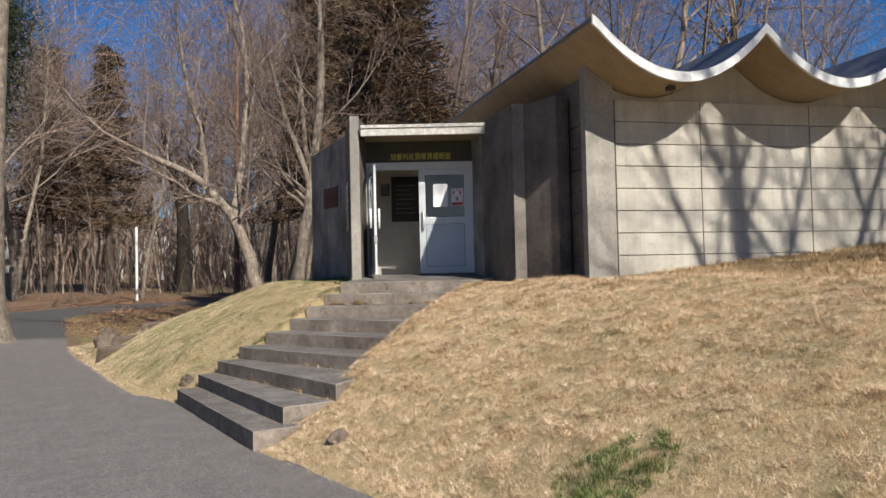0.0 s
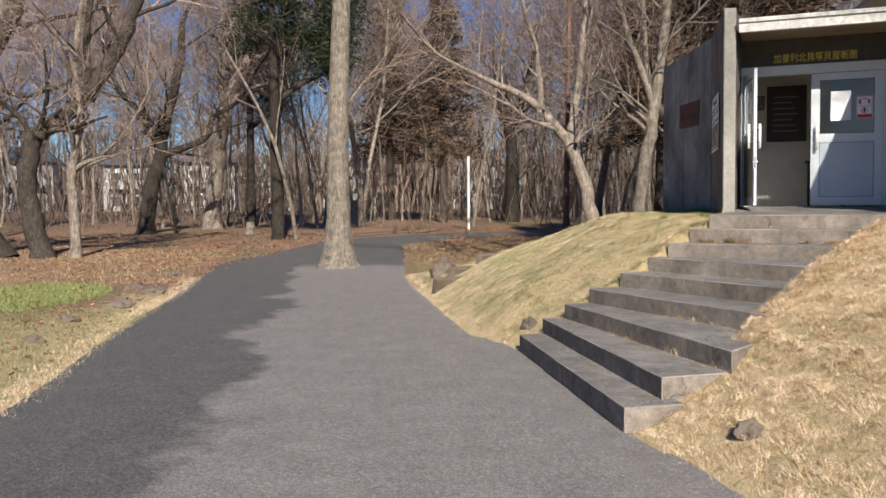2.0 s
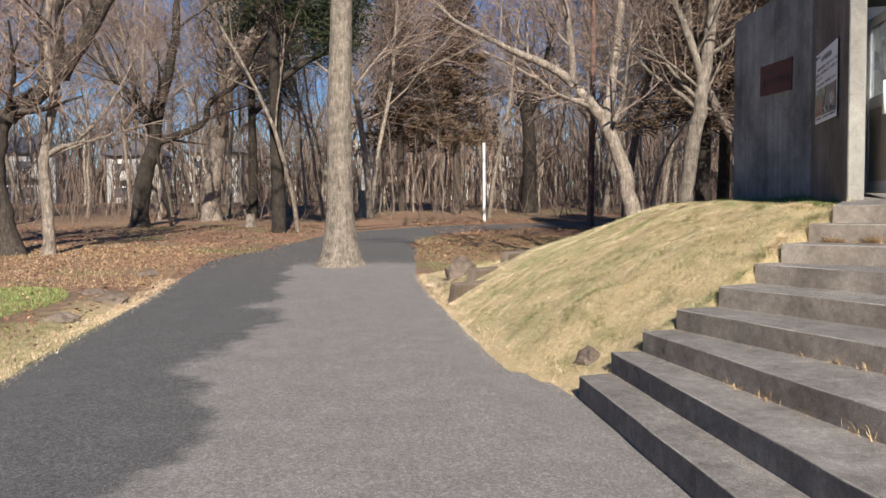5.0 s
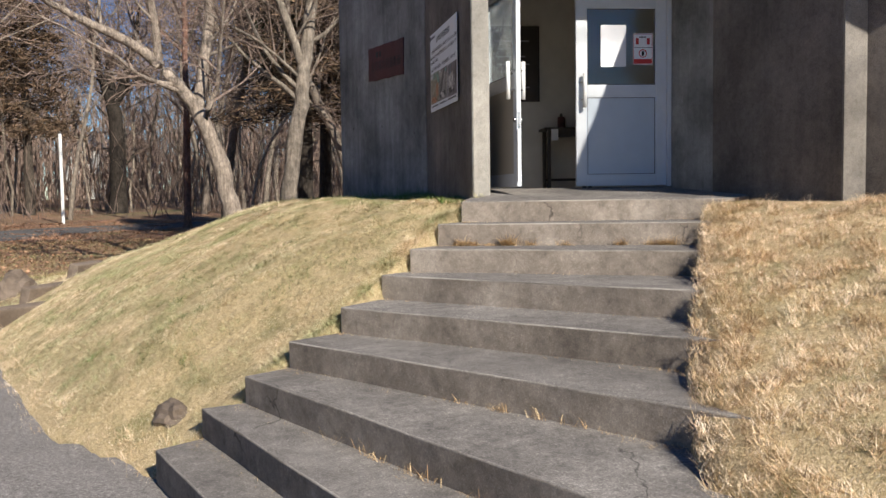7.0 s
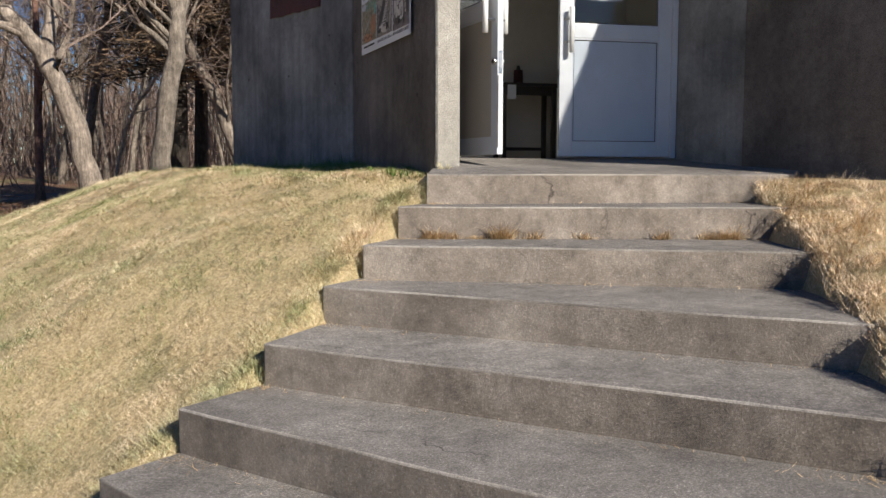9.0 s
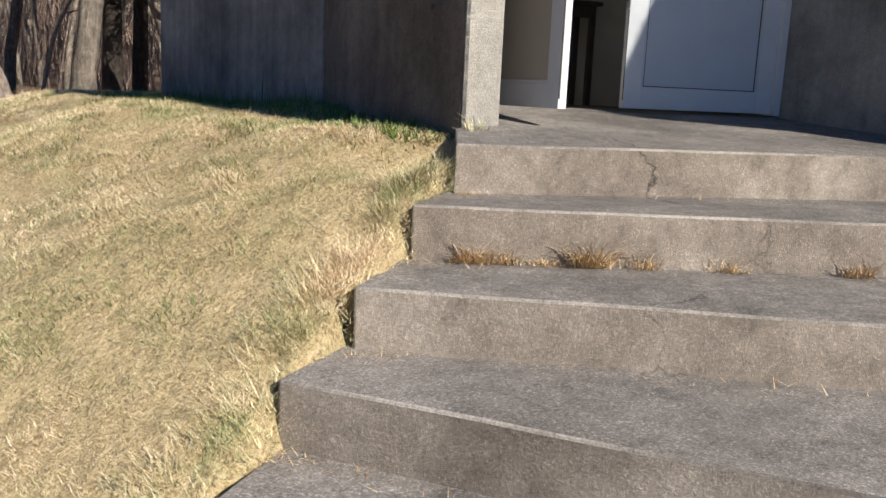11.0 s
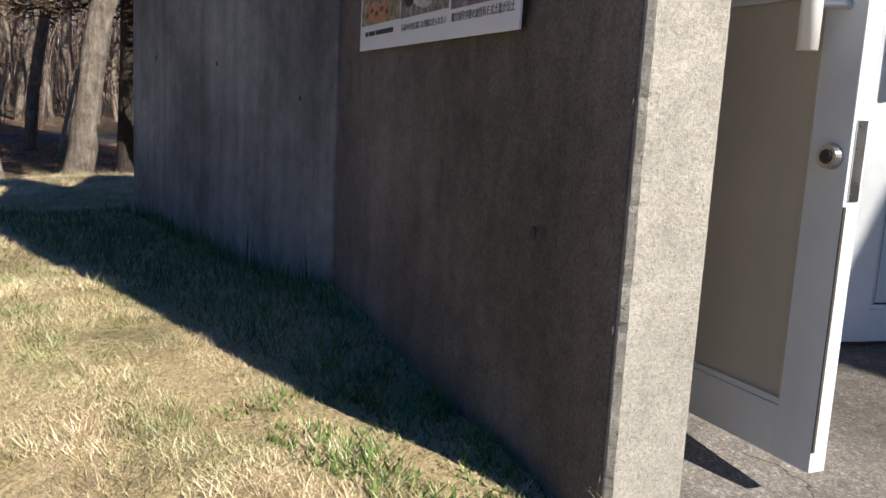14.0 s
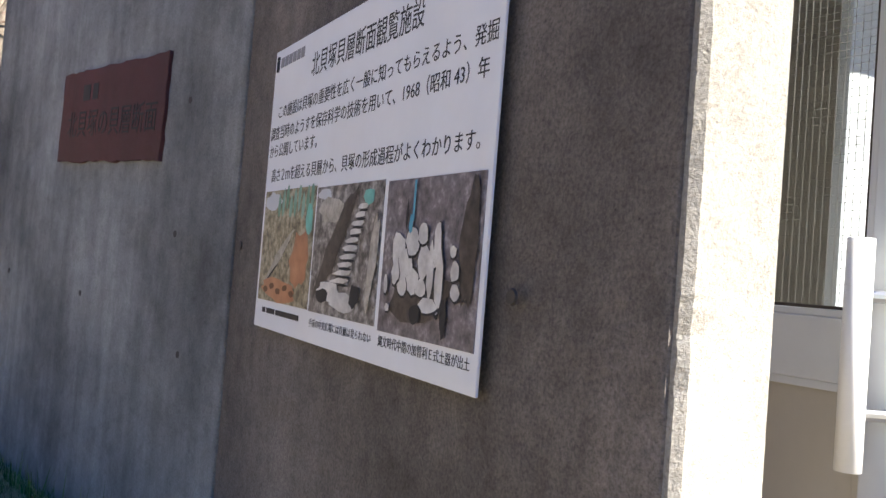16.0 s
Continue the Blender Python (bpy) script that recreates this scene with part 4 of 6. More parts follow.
blot(ph3, M_INK, 0.96, 0.3, 0.006, 0.03, 63, "printed_tool", 9)
part("printed_scale", boxes((0.98, 0.988, -0.0052, -0.005, 0.29, 0.368)), M_BLUEPRINT, ph3)
blot(ph3, M_BLUEPRINT, 0.978, 0.285, 0.008, 0.018, 64, "printed_scale", 9)

# ---- red sign on the second facet ----
C2 = Vector((6.47, 17.50))
GX = (Bv - C2).normalized()
GN = Vector((GX.y, -GX.x))
if GN.x > 0:
    GN = -GN
FG = Matrix(((GX.x, -GN.x, 0, C2.x), (GX.y, -GN.y, 0, C2.y), (0, 0, 1, 0), (0, 0, 0, 1)))
red = tagged(empty("red_sign"), "faded red enamel sign with dark characters on concrete", "sign")
red.matrix_world = FG @ Matrix.Translation((1.115, -0.03, 3.03)) @ Matrix.Rotation(radians(2.0), 4, "Y")
plate = boxes((0, 1.08, 0.012, 0.028, 0, 0.405))
bmesh.ops.subdivide_edges(plate, edges=[e_ for e_ in plate.edges if e_.calc_length() > 0.1], cuts=24, use_grid_fill=True)
for v in plate.verts:
    if min(v.co.x, 1.08 - v.co.x, v.co.z, 0.405 - v.co.z) < 0.001:
        v.co.x += 0.012 * noise.noise(v.co * 17)
        v.co.z += 0.012 * noise.noise(v.co * 17 + Vector((5, 0, 0)))
part("plate", plate, M_RED, red)
writing("text_line", "北貝塚の貝層断面", 0.13, M_INK, Matrix.Translation((0.09, 0.0115, 0.12)) @ RX, red, 0.93)
part("small_text", boxes((0.25, 0.33, 0.0108, 0.012, 0.27, 0.34), (0.36, 0.42, 0.0108, 0.012, 0.27, 0.34)), M_INK, red)

# tie holes left by the formwork
for i, (fr_, x, z) in enumerate(((FI, 0.08, 2.69), (FI, 0.06, 3.6), (FI, 1.62, 2.62), (FI, 1.66, 2.05), (FG, 1.5, 2.45), (FG, 2.35, 2.72), (FG, 2.45, 2.3), (FG, 2.38, 3.2), (FG, 0.5, 2.5))):
    hb = bmesh.new()
    bmesh.ops.create_cone(hb, cap_ends=True, segments=14, radius1=0.014, radius2=0.012, depth=0.004, matrix=Matrix.Translation((x, -0.0025, z)) @ Matrix.Rotation(radians(90), 4, "X"))
    ob = tagged(part("tie_hole", hb, M_DARK), "small round formwork tie mark in the concrete", "tie hole", "tie holes", "structure")
    ob.matrix_world = fr_

# ---- trees ----
class Wood:
    """Collects tapering tubes: thick ones for trunk and limbs, thin ones for twigs."""

    def __init__(self, seed, thin=0.005):
        self.thin, self.flare, self.stem = thin, 1.0, None
        self.rng = random.Random(seed)
        self.v, self.f = [], []
        self.tv, self.tf = [], []

    def tube(self, pts, radii, sides, thin):
        v, f = (self.tv, self.tf) if thin else (self.v, self.f)
        base = len(v)
        for i, (p, r) in enumerate(zip(pts, radii)):
            d = (pts[min(i + 1, len(pts) - 1)] - pts[max(i - 1, 0)])
            d = d.normalized() if d.length > 1e-6 else Vector((0, 0, 1))
            u = d.orthogonal().normalized()
            w = d.cross(u)
            for k in range(sides):
                a = 2 * math.pi * k / sides
                v.append(tuple(p + (u * math.cos(a) + w * math.sin(a)) * r))
        for i in range(len(pts) - 1):
            for k in range(sides):
                a, b = base + i * sides + k, base + i * sides + (k + 1) % sides
                f.append((a, b, b + sides, a + sides))

    def grow(self, p, d, length, r, depth, bend, spread, lift, most, kids):
        rng = self.rng
        n = 9 if depth == 0 else (6 if depth == 1 else (4 if depth == 2 else (2 if depth == 3 and most > 3 else 1)))
        pts, radii, d = [p.copy()], [r], d.normalized()
        for i in range(n):
            t = (i + 1) / n
            wob = Vector((rng.gauss(0, 1), rng.gauss(0, 1), rng.gauss(0, 0.6))) * bend
            d = (d + wob + Vector((0, 0, lift * (0.3 if depth == 0 else 1)))).normalized()
            pts.append(pts[-1] + d * length / n)
            radii.append(r * (1 - (0.72 if depth < 2 else 0.85) * t))
        if depth == 0 and self.flare > 1:
            ax = (pts[1] - pts[0]).normalized()
            rise = [(z, 1 + (self.flare - 1) * c) for z, c in ((0.0, 1.35), (0.15, 1.0), (0.35, 0.65), (0.65, 0.38), (1.1, 0.16), (1.6, 0.0)) if z < length / n - 0.05]
            extra = [pts[0] + ax * z for z, c in rise]
            pts, radii = extra + pts[1:], [r * c * (1 - 0.04 * z) for z, c in rise] + radii[1:]
            self.flare = 1.0
        full = len(pts) - 1
        sides = (12, 6, 4, 3, 3)[depth]
        self.tube(pts, radii if n > 1 else [r, r * 0.45], sides, depth >= 2)
        if self.stem is None:
            self.stem = [p_.copy() for p_ in pts]
        if depth >= most:
            return
        for j in range(kids[depth]):
            t = (self.first + (1 - self.first) * (j + rng.random()) / kids[depth]) if depth == 0 else (0.2 + 0.8 * (j + rng.random()) / kids[depth])
            t = min(t, 0.99)
            i = min(int(t * n), n - 1)
            fr_ = t * n - i
            i += full - n
            q = pts[i].lerp(pts[i + 1], fr_)
            ax = (pts[i + 1] - pts[i]).normalized()
            side_ = ax.orthogonal().normalized()
            side_.rotate(Matrix.Rotation(rng.random() * 6.283, 3, ax))
            ang = radians(spread + rng.uniform(-14, 14))
            nd = ax * math.cos(ang) + side_ * math.sin(ang)
            self.grow(q, nd, length * (0.62 - 0.2 * t + rng.uniform(-0.08, 0.1)) * (1.0 if depth else 0.95), max(radii[i] * (0.6 if depth else 0.5), self.thin), depth + 1, bend * 1.25, spread, lift, most, kids)


def bare_tree(seed, tall, r, lean=(0, 0), bend=0.06, spread=42, lift=0.06, kids=(8, 6, 6, 3), most=4, mat=None, flare=1.0, label="", forks=None, thin=0.005, first=0.3):
    """A leafless deciduous tree at the origin."""
    w = Wood(seed, thin)
    w.flare, w.first = flare, first
    w.grow(Vector((0, 0, -0.15)), Vector((lean[0], lean[1], 1)), tall, r, 0, bend, spread, lift, most, kids)
    if forks:
        for fz, dx, dy, fl, fr in forks:
            at = min(w.stem, key=lambda p_: abs(p_.z - fz))
            w.grow(at, Vector((dx, dy, 1)), fl, fr, 0, bend * 1.6, spread, lift, most, kids)
    e = empty("tree")
    tagged(e, label or "bare grey-brown woodland tree in winter", "tree", "woodland trees")
    raw("trunk", w.v, w.f, mat or M_BARK, e, True)
    raw("crown", w.tv, w.tf, M_TWIG, e, False)
    return e


def conifer(seed, tall, r, reach, needle, start=0.35, clumps=150, label="", thick=44, heavy=None):
    """An evergreen: straight trunk, level boughs, and many small needle tufts."""
    w, rng = Wood(seed), random.Random(seed + 5)
    w.first = 0.3
    w.grow(Vector((0, 0, -0.2)), Vector((0.02, 0, 1)), tall, r, 0, 0.012, 40, 0.0, 0, ())
    nv, nf = [], []
    for i in range(clumps):
        t = start + (1 - start) * (i + rng.random()) / clumps
        a, L = rng.random() * 6.283, reach * (1.08 - t) * rng.uniform(0.5, 1.15) + 0.3
        z = tall * t
        p = Vector((0, 0, z))
        q = Vector((math.cos(a) * L, math.sin(a) * L, z + rng.uniform(-0.25, 0.12) * L))
        w.tube([p, (p + q) / 2 + Vector((0, 0, 0.06 * L)), q], [0.022, 0.014, 0.005], 3, True)
        for _ in range(thick):
            s = rng.uniform(0.35, 1.05)
            c = p.lerp(q, s) + Vector((rng.gauss(0, 0.22), rng.gauss(0, 0.22), rng.gauss(0, 0.14) - 0.05))
            d1 = Vector((rng.gauss(0, 1), rng.gauss(0, 1), rng.gauss(-0.2, 0.6))).normalized() * rng.uniform(0.12, 0.3)
            d2 = d1.orthogonal().normalized() * rng.uniform(0.014, 0.036)
            b = len(nv)
            nv += [tuple(c - d1), tuple(c + d2), tuple(c + d1), tuple(c - d2)]
            nf.append((b, b + 1, b + 2, b + 3))
    if heavy:
        # one thick bough that bears its own dense head of needles
        p, q, top = Vector(heavy[0]), Vector(heavy[1]), Vector(heavy[2])
        w.tube([p, p.lerp(q, 0.5) + Vector((0, 0, 0.15)), q, q.lerp(top, 0.5) + Vector((0.15, 0, 0)), top], [0.15, 0.13, 0.11, 0.08, 0.03], 8, False)
        for _ in range(heavy[3]):
            c = q.lerp(top, rng.uniform(0.0, 1.1)) + Vector((rng.gauss(0, 0.68), rng.gauss(0, 0.68), rng.gauss(0, 0.4)))
            d1 = Vector((rng.gauss(0, 1), rng.gauss(0, 1), rng.gauss(-0.2, 0.6))).normalized() * rng.uniform(0.1, 0.26)
            d2 = d1.orthogonal().normalized() * rng.uniform(0.014, 0.036)
            b = len(nv)
            nv += [tuple(c - d1), tuple(c + d2), tuple(c + d1), tuple(c - d2)]
            nf.append((b, b + 1, b + 2, b + 3))
    e = empty("conifer")
    tagged(e, label, "tree", "evergreen trees")
    raw("trunk", w.v, w.f, M_BARK_DARK, e, True)
    raw("bough", w.tv, w.tf, M_BARK_DARK, e)
    raw("crown", nv, nf, needle, e)
    return e


def gz(x, y):
    return float(height(np.array([x]), np.array([y]))[0])


def stand(ob, x, y, turn=0.0, scale=1.0, z=None):
    ob.matrix_world = Matrix.Translation((x, y, gz(x, y) if z is None else z)) @ Matrix.Rotation(turn, 4, "Z") @ Matrix.Scale(scale, 4)
    return ob


# the large trunk standing in the path
big = bare_tree(3, 19.0, 0.36, (0.0, 0.0), 0.012, 55, 0.03, (9, 6, 6, 2), 4, M_BARK_PALE, 1.9, "tall straight pale trunk with flared roots at the path edge", None, 0.005, 0.5)
stand(big, 0.47, 26.3)

def shaped_tree(seed, y, limbs, mat, label, depth=0.8, twigs=(0, 6, 6, 3), thin=0.007, flare=1.3, lift=0.04):
    """A bare tree whose main limbs follow given bends: each limb has its bends (x, z), its thickness at both ends and its count of branches."""
    w = Wood(seed, thin)
    w.first, w.stem = 0.2, []
    x0, z0 = limbs[0][0][0]
    base = Vector((x0, y, gz(x0, y)))
    for n_, (bends, r0, r1, kids) in enumerate(limbs):
        away = w.rng.uniform(-1, 1) * depth if n_ else 0.25 * depth
        total = len(bends) - 1
        ctrl = [Vector((x - x0, away * (k / total) ** 1.3, z - base.z)) for k, (x, z) in enumerate(bends)]
        if n_ == 0:
            ctrl[0].z = -0.2
        else:
            near = min(w.stem, key=lambda p_: (p_.x - ctrl[0].x) ** 2 + (p_.z - ctrl[0].z) ** 2)
            for k, c_ in enumerate(ctrl):
                c_.y += near.y
            ctrl[0] = near.copy()
        pts, radii = [], []
        for k in range(total):
            a, b, c, d = ctrl[max(k - 1, 0)], ctrl[k], ctrl[k + 1], ctrl[min(k + 2, total)]
            for q in range(5):
                t = q / 5
                p_ = 0.5 * (2 * b + (c - a) * t + (2 * a - 5 * b + 4 * c - d) * t * t + (3 * b - a - 3 * c + d) * t ** 3)
                pts.append(p_ + Vector((w.rng.gauss(0, 1), w.rng.gauss(0, 1), 0)) * r0 * 0.07)
                g = (k + t) / total
                radii.append((r0 + (r1 - r0) * g) * (1 + (flare - 1) * max(0.0, 1 - p_.z / 0.7) ** 2 if n_ == 0 else 1) * w.rng.uniform(0.94, 1.06))
        pts.append(ctrl[-1])
        radii.append(r1)
        w.tube(pts, radii, 12, False)
        w.stem += pts
        size = sum((q - p_).length for p_, q in zip(pts, pts[1:]))
        # the limb runs on past its last bend
        w.grow(pts[-1], pts[-1] - pts[-3], min(size * 0.3 + 0.6, 2.4), r1, 1, 0.1, 40, lift, 4, twigs)
        for k in range(kids):
            t = (0.32 if n_ == 0 else 0.15) + (0.66 if n_ == 0 else 0.83) * (k + w.rng.random()) / kids
            m_ = min(int(t * (len(pts) - 1)), len(pts) - 2)
            ax = (pts[m_ + 1] - pts[m_]).normalized()
            out = ax.orthogonal().normalized()
            out.rotate(Matrix.Rotation(w.rng.random() * 6.283, 3, ax))
            w.grow(pts[m_], ax * 0.6 + out + Vector((0, 0, 0.25)), w.rng.uniform(1.4, 3.2) * (0.6 + size / 14), max(radii[m_] * 0.38, 0.014), 1, 0.13, 42, lift, 4, twigs)
    e = empty("tree")
    tagged(e, label, "tree", "woodland trees")
    raw("trunk", w.v, w.f, mat, e, True)
    raw("crown", w.tv, w.tf, M_TWIG, e, False)
    e.matrix_world = Matrix.Translation(base)
    return e


# trees by the mound
shaped_tree(11, 24.0, (([(8.3, 0.9), (8.39, 1.55), (8.66, 3.1), (8.88, 4.4), (9.07, 5.75), (9.25, 7.2), (9.3, 9.0)], 0.2, 0.1, 7),
                       ([(8.88, 4.4), (8.55, 5.4), (8.25, 6.3), (7.95, 7.6)], 0.105, 0.055, 5),
                       ([(8.8, 4.1), (8.3, 4.55), (7.75, 4.9), (7.2, 5.1)], 0.042, 0.02, 3)), M_BARK_PALE, "pale slightly leaning trunk with forked bare limbs", 0.6, lift=0.08)
shaped_tree(12, 24.1, (([(7.3, 0.9), (7.2, 1.32), (6.9, 2.57), (6.52, 3.43), (5.95, 4.18), (5.33, 4.65), (4.4, 5.05), (3.8, 5.35)], 0.215, 0.05, 7),
                       ([(6.55, 3.4), (6.75, 4.5), (6.92, 5.8), (7.03, 7.2), (6.95, 8.8)], 0.125, 0.06, 6),
                       ([(5.85, 4.25), (5.65, 5.7), (5.3, 6.7), (5.0, 8.0)], 0.09, 0.04, 5)), M_BARK, "leaning grey tree with wide crooked limbs", 0.8, lift=0.09)
shaped_tree(14, 27.0, (([(12.1, 0.8), (11.85, 1.36), (11.47, 2.15), (11.06, 3.2), (10.57, 4.1), (10.18, 4.9), (9.85, 6.1), (9.7, 8.2)], 0.18, 0.07, 7),), M_BARK, "grey trunk leaning over behind the entrance wall", 0.6, lift=0.09)
shaped_tree(13, 40.6, (([(11.12, 0.5), (11.18, 3.5), (11.24, 6.4), (11.31, 11.4)], 0.15, 0.09, 9),), M_BARK_RED, "slim straight reddish-brown trunk", 0.3)
shaped_tree(15, 57.0, (([(12.04, 0.95), (12.15, 3.0), (12.21, 4.8), (12.04, 7.3)], 0.48, 0.36, 1), ([(12.1, 7.0), (11.5, 8.75), (11.14, 11.3)], 0.27, 0.14, 5), ([(12.1, 7.0), (12.79, 8.75), (13.36, 11.3)], 0.27, 0.14, 5)), M_BARK_DARK, "thick dark trunk forking into two limbs", 1.2, thin=0.012)

# trees beyond the verge
shaped_tree(24, 30.5, (([(-8.78, 0.24), (-9.08, 1.5), (-9.24, 2.5), (-9.02, 3.9), (-8.45, 4.45), (-7.57, 5.15), (-6.85, 6.2), (-6.22, 7.3), (-5.76, 8.6)], 0.32, 0.2, 6),
                       ([(-7.6, 5.1), (-7.35, 6.1), (-7.27, 6.85), (-7.07, 8.1), (-6.8, 9.4)], 0.15, 0.08, 5),
                       ([(-9.0, 3.9), (-9.3, 4.6), (-9.9, 5.3), (-10.6, 6.4)], 0.1, 0.04, 4)), M_BARK_DARK, "dark crooked cherry tree curving to one side", 1.0)
shaped_tree(25, 30.4, (([(-7.79, 0.24), (-7.79, 1.85), (-7.86, 2.75), (-7.66, 4.0), (-7.55, 4.7), (-7.69, 6.3), (-7.5, 8.0)], 0.17, 0.08, 7),
                       ([(-7.82, 2.9), (-7.4, 3.3), (-7.06, 3.45), (-6.26, 4.35), (-5.7, 5.4)], 0.08, 0.035, 4)), M_BARK, "slim crooked grey tree", 0.8)
shaped_tree(26, 31.0, (([(-10.29, 0.28), (-10.95, 1.6), (-11.27, 2.6), (-11.2, 3.6), (-11.05, 4.6), (-10.94, 5.3), (-10.47, 6.7), (-9.93, 7.6), (-9.47, 8.7)], 0.46, 0.22, 7),
                       ([(-11.27, 2.6), (-12.0, 3.6), (-12.6, 5.0), (-13.0, 7.0)], 0.28, 0.14, 5),
                       ([(-10.9, 5.4), (-10.3, 5.6), (-9.5, 5.5), (-8.6, 5.9)], 0.1, 0.045, 4)), M_BARK_DARK, "thick dark leaning cherry trunk", 1.0)
shaped_tree(23, 46.0, (([(-8.86, 0.68), (-8.54, 2.8), (-8.04, 4.5), (-7.88, 5.9), (-7.14, 8.7), (-6.96, 10.9)], 0.42, 0.16, 7),
                       ([(-8.0, 4.4), (-6.93, 4.9), (-5.82, 5.4), (-5.38, 6.4), (-4.26, 7.1), (-3.4, 8.4)], 0.2, 0.08, 6),
                       ([(-8.0, 5.0), (-8.69, 6.4), (-9.76, 7.5), (-10.4, 9.2)], 0.2, 0.08, 6)), M_BARK_DARK, "dark many-stemmed tree with spreading limbs", 1.4, thin=0.01)
shaped_tree(22, 51.0, (([(-6.3, 0.85), (-6.1, 3.2), (-5.68, 6.0), (-5.24, 8.2), (-4.44, 9.8), (-3.47, 12.0)], 0.5, 0.18, 7),
                       ([(-5.3, 8.0), (-4.15, 8.55), (-2.73, 9.2), (-1.6, 10.4)], 0.22, 0.08, 5),
                       ([(-5.5, 7.2), (-5.69, 9.2), (-5.35, 11.0), (-5.6, 13.0)], 0.26, 0.1, 5)), M_BARK, "grey forked cherry tree without leaves", 1.4, thin=0.01)

templates = [bare_tree(40 + i, 11.5 + (i % 3), 0.085 + 0.03 * (i % 4), (0.08 * ((i % 3) - 1), 0.05), 0.08 + 0.02 * (i % 3), 38 + 5 * (i % 3), 0.06, (9, 6, 5, 3), 4, (M_BARK, M_BARK_DARK, M_BARK)[i % 3]) for i in range(6)]
far_templates = [bare_tree(60 + i, 12.5 + 1.2 * (i % 4), 0.07 + 0.03 * (i % 4), (0.09 * ((i % 3) - 1), 0.05), 0.07 + 0.018 * (i % 3), 36 + 5 * (i % 4), 0.07, (10, 7, 6), 3, (M_BARK, M_BARK_PALE, M_BARK)[i % 3], thin=0.012) for i in range(6)]
rng = random.Random(77)
SPOTS = []


def free_spot(x, y):
    if -3.6 < x < 3.6 and y < 34:
        return False
    ring = math.hypot(x - 12, (y - 33) / 0.9)
    if (8.2 < ring < 14.2 and y > 33 and x < 14) or (x > 5 and 7 < y < 20) or (7 < x < 20 and 40 < y < 49):
        return False
    return all((x - a) ** 2 + (y - b) ** 2 > 1.2 for a, b in SPOTS)


WANT = [(-18, 3, 36, 48, 5, 0), (12, 22, 36, 48, 5, 0), (-26, 34, 50, 66, 70, 1), (-40, 52, 66, 100, 85, 1), (12, 36, 26, 46, 22, 0), (12, 34, 12, 26, 8, 0), (-20, -12, 14, 34, 5, 0)]
used = [0, 0]
for x0, x1, y0, y1, count, kind_ in WANT:
    made, tries = 0, 0
    while made < count and tries < 4000:
        tries += 1
        x, y = rng.uniform(x0, x1), rng.uniform(y0, y1)
        if not free_spot(x, y) or (y < 34 and -9 < x < 3) or (6.5 < x < 19 and y < 23):
            continue
        SPOTS.append((x, y))
        t = (templates, far_templates)[kind_][used[kind_] % 6]
        m = Matrix.Translation((x, y, gz(x, y) - 0.05)) @ Matrix.Rotation(rng.random() * 6.283, 4, "Z") @ Matrix.Scale(rng.uniform(0.75, 1.25), 4)
        if used[kind_] < 6:
            t.matrix_world = m
        else:
            copy_thing(t, m)
        used[kind_] += 1
        made += 1

pine = conifer(5, 17.0, 0.3, 3.6, M_NEEDLE, 0.5, 120, "dark green pine with heavy boughs", 110, ((0.15, 0, 6.1), (2.1, -0.2, 7.2), (3.2, -0.4, 12.5), 11000))
stand(pine, -2.0, 39.9)
ced = conifer(6, 13.5, 0.24, 3.0, M_CEDAR, 0.28, 170, "brownish winter cedar with drooping boughs", 75)
stand(ced, 11.2, 29.5)
for x, y, s, t in ((13.8, 31, 1.05, 1.0), (7.6, 57, 1.15, 2.0), (13.0, 26.0, 0.95, 3.0), (4.6, 62.0, 1.2, 4.0)):
    copy_thing(ced, Matrix.Translation((x, y, gz(x, y))) @ Matrix.Rotation(t, 4, "Z") @ Matrix.Scale(s, 4))
for x, y, s, t in ((-4.4, 54, 0.95, 1.0), (14.0, 34.0, 0.8, 2.0)):
    copy_thing(pine, Matrix.Translation((x, y, gz(x, y))) @ Matrix.Rotation(t, 4, "Z") @ Matrix.Scale(s, 4))

def far_wood(count, seed, x0, x1, y0, y1, tall, r, lean):
    """Countless slim stems that close the view between the nearer trees."""
    rg = random.Random(seed)
    w = Wood(seed)
    for _ in range(count):
        x, y = rg.uniform(x0, x1), rg.uniform(y0, y1)
        if y < 60 and not free_spot(x, y):
            continue
        p = Vector((x, y, 0.028 * min(max(y - 22, 0), 70) - 0.1))
        h = rg.uniform(*tall)
        q = p + Vector((rg.gauss(0, lean), rg.gauss(0, lean), 1)) * h
        rad = rg.uniform(*r)
        mid_ = [p.lerp(q, k / 4) + Vector((rg.gauss(0, 0.03 * h), rg.gauss(0, 0.03 * h), 0)) for k in (1, 2, 3)]
        w.tube([p, *mid_, q], [rad, rad * 0.85, rad * 0.7, rad * 0.5, rad * 0.2], 4, True)
        for k in range(int(h * 0.9)):
            o = mid_[rg.randrange(3)]
            a = rg.uniform(0, 6.283)
            tip = o + Vector((math.cos(a) * 0.55, math.sin(a) * 0.55, rg.uniform(0.3, 1.0))) * h * rg.uniform(0.12, 0.3)
            w.tube([o, o.lerp(tip, 0.5) + Vector((0, 0, 0.03 * h)), tip], [rad * 0.45, rad * 0.3, rad * 0.12], 3, True)
    return w


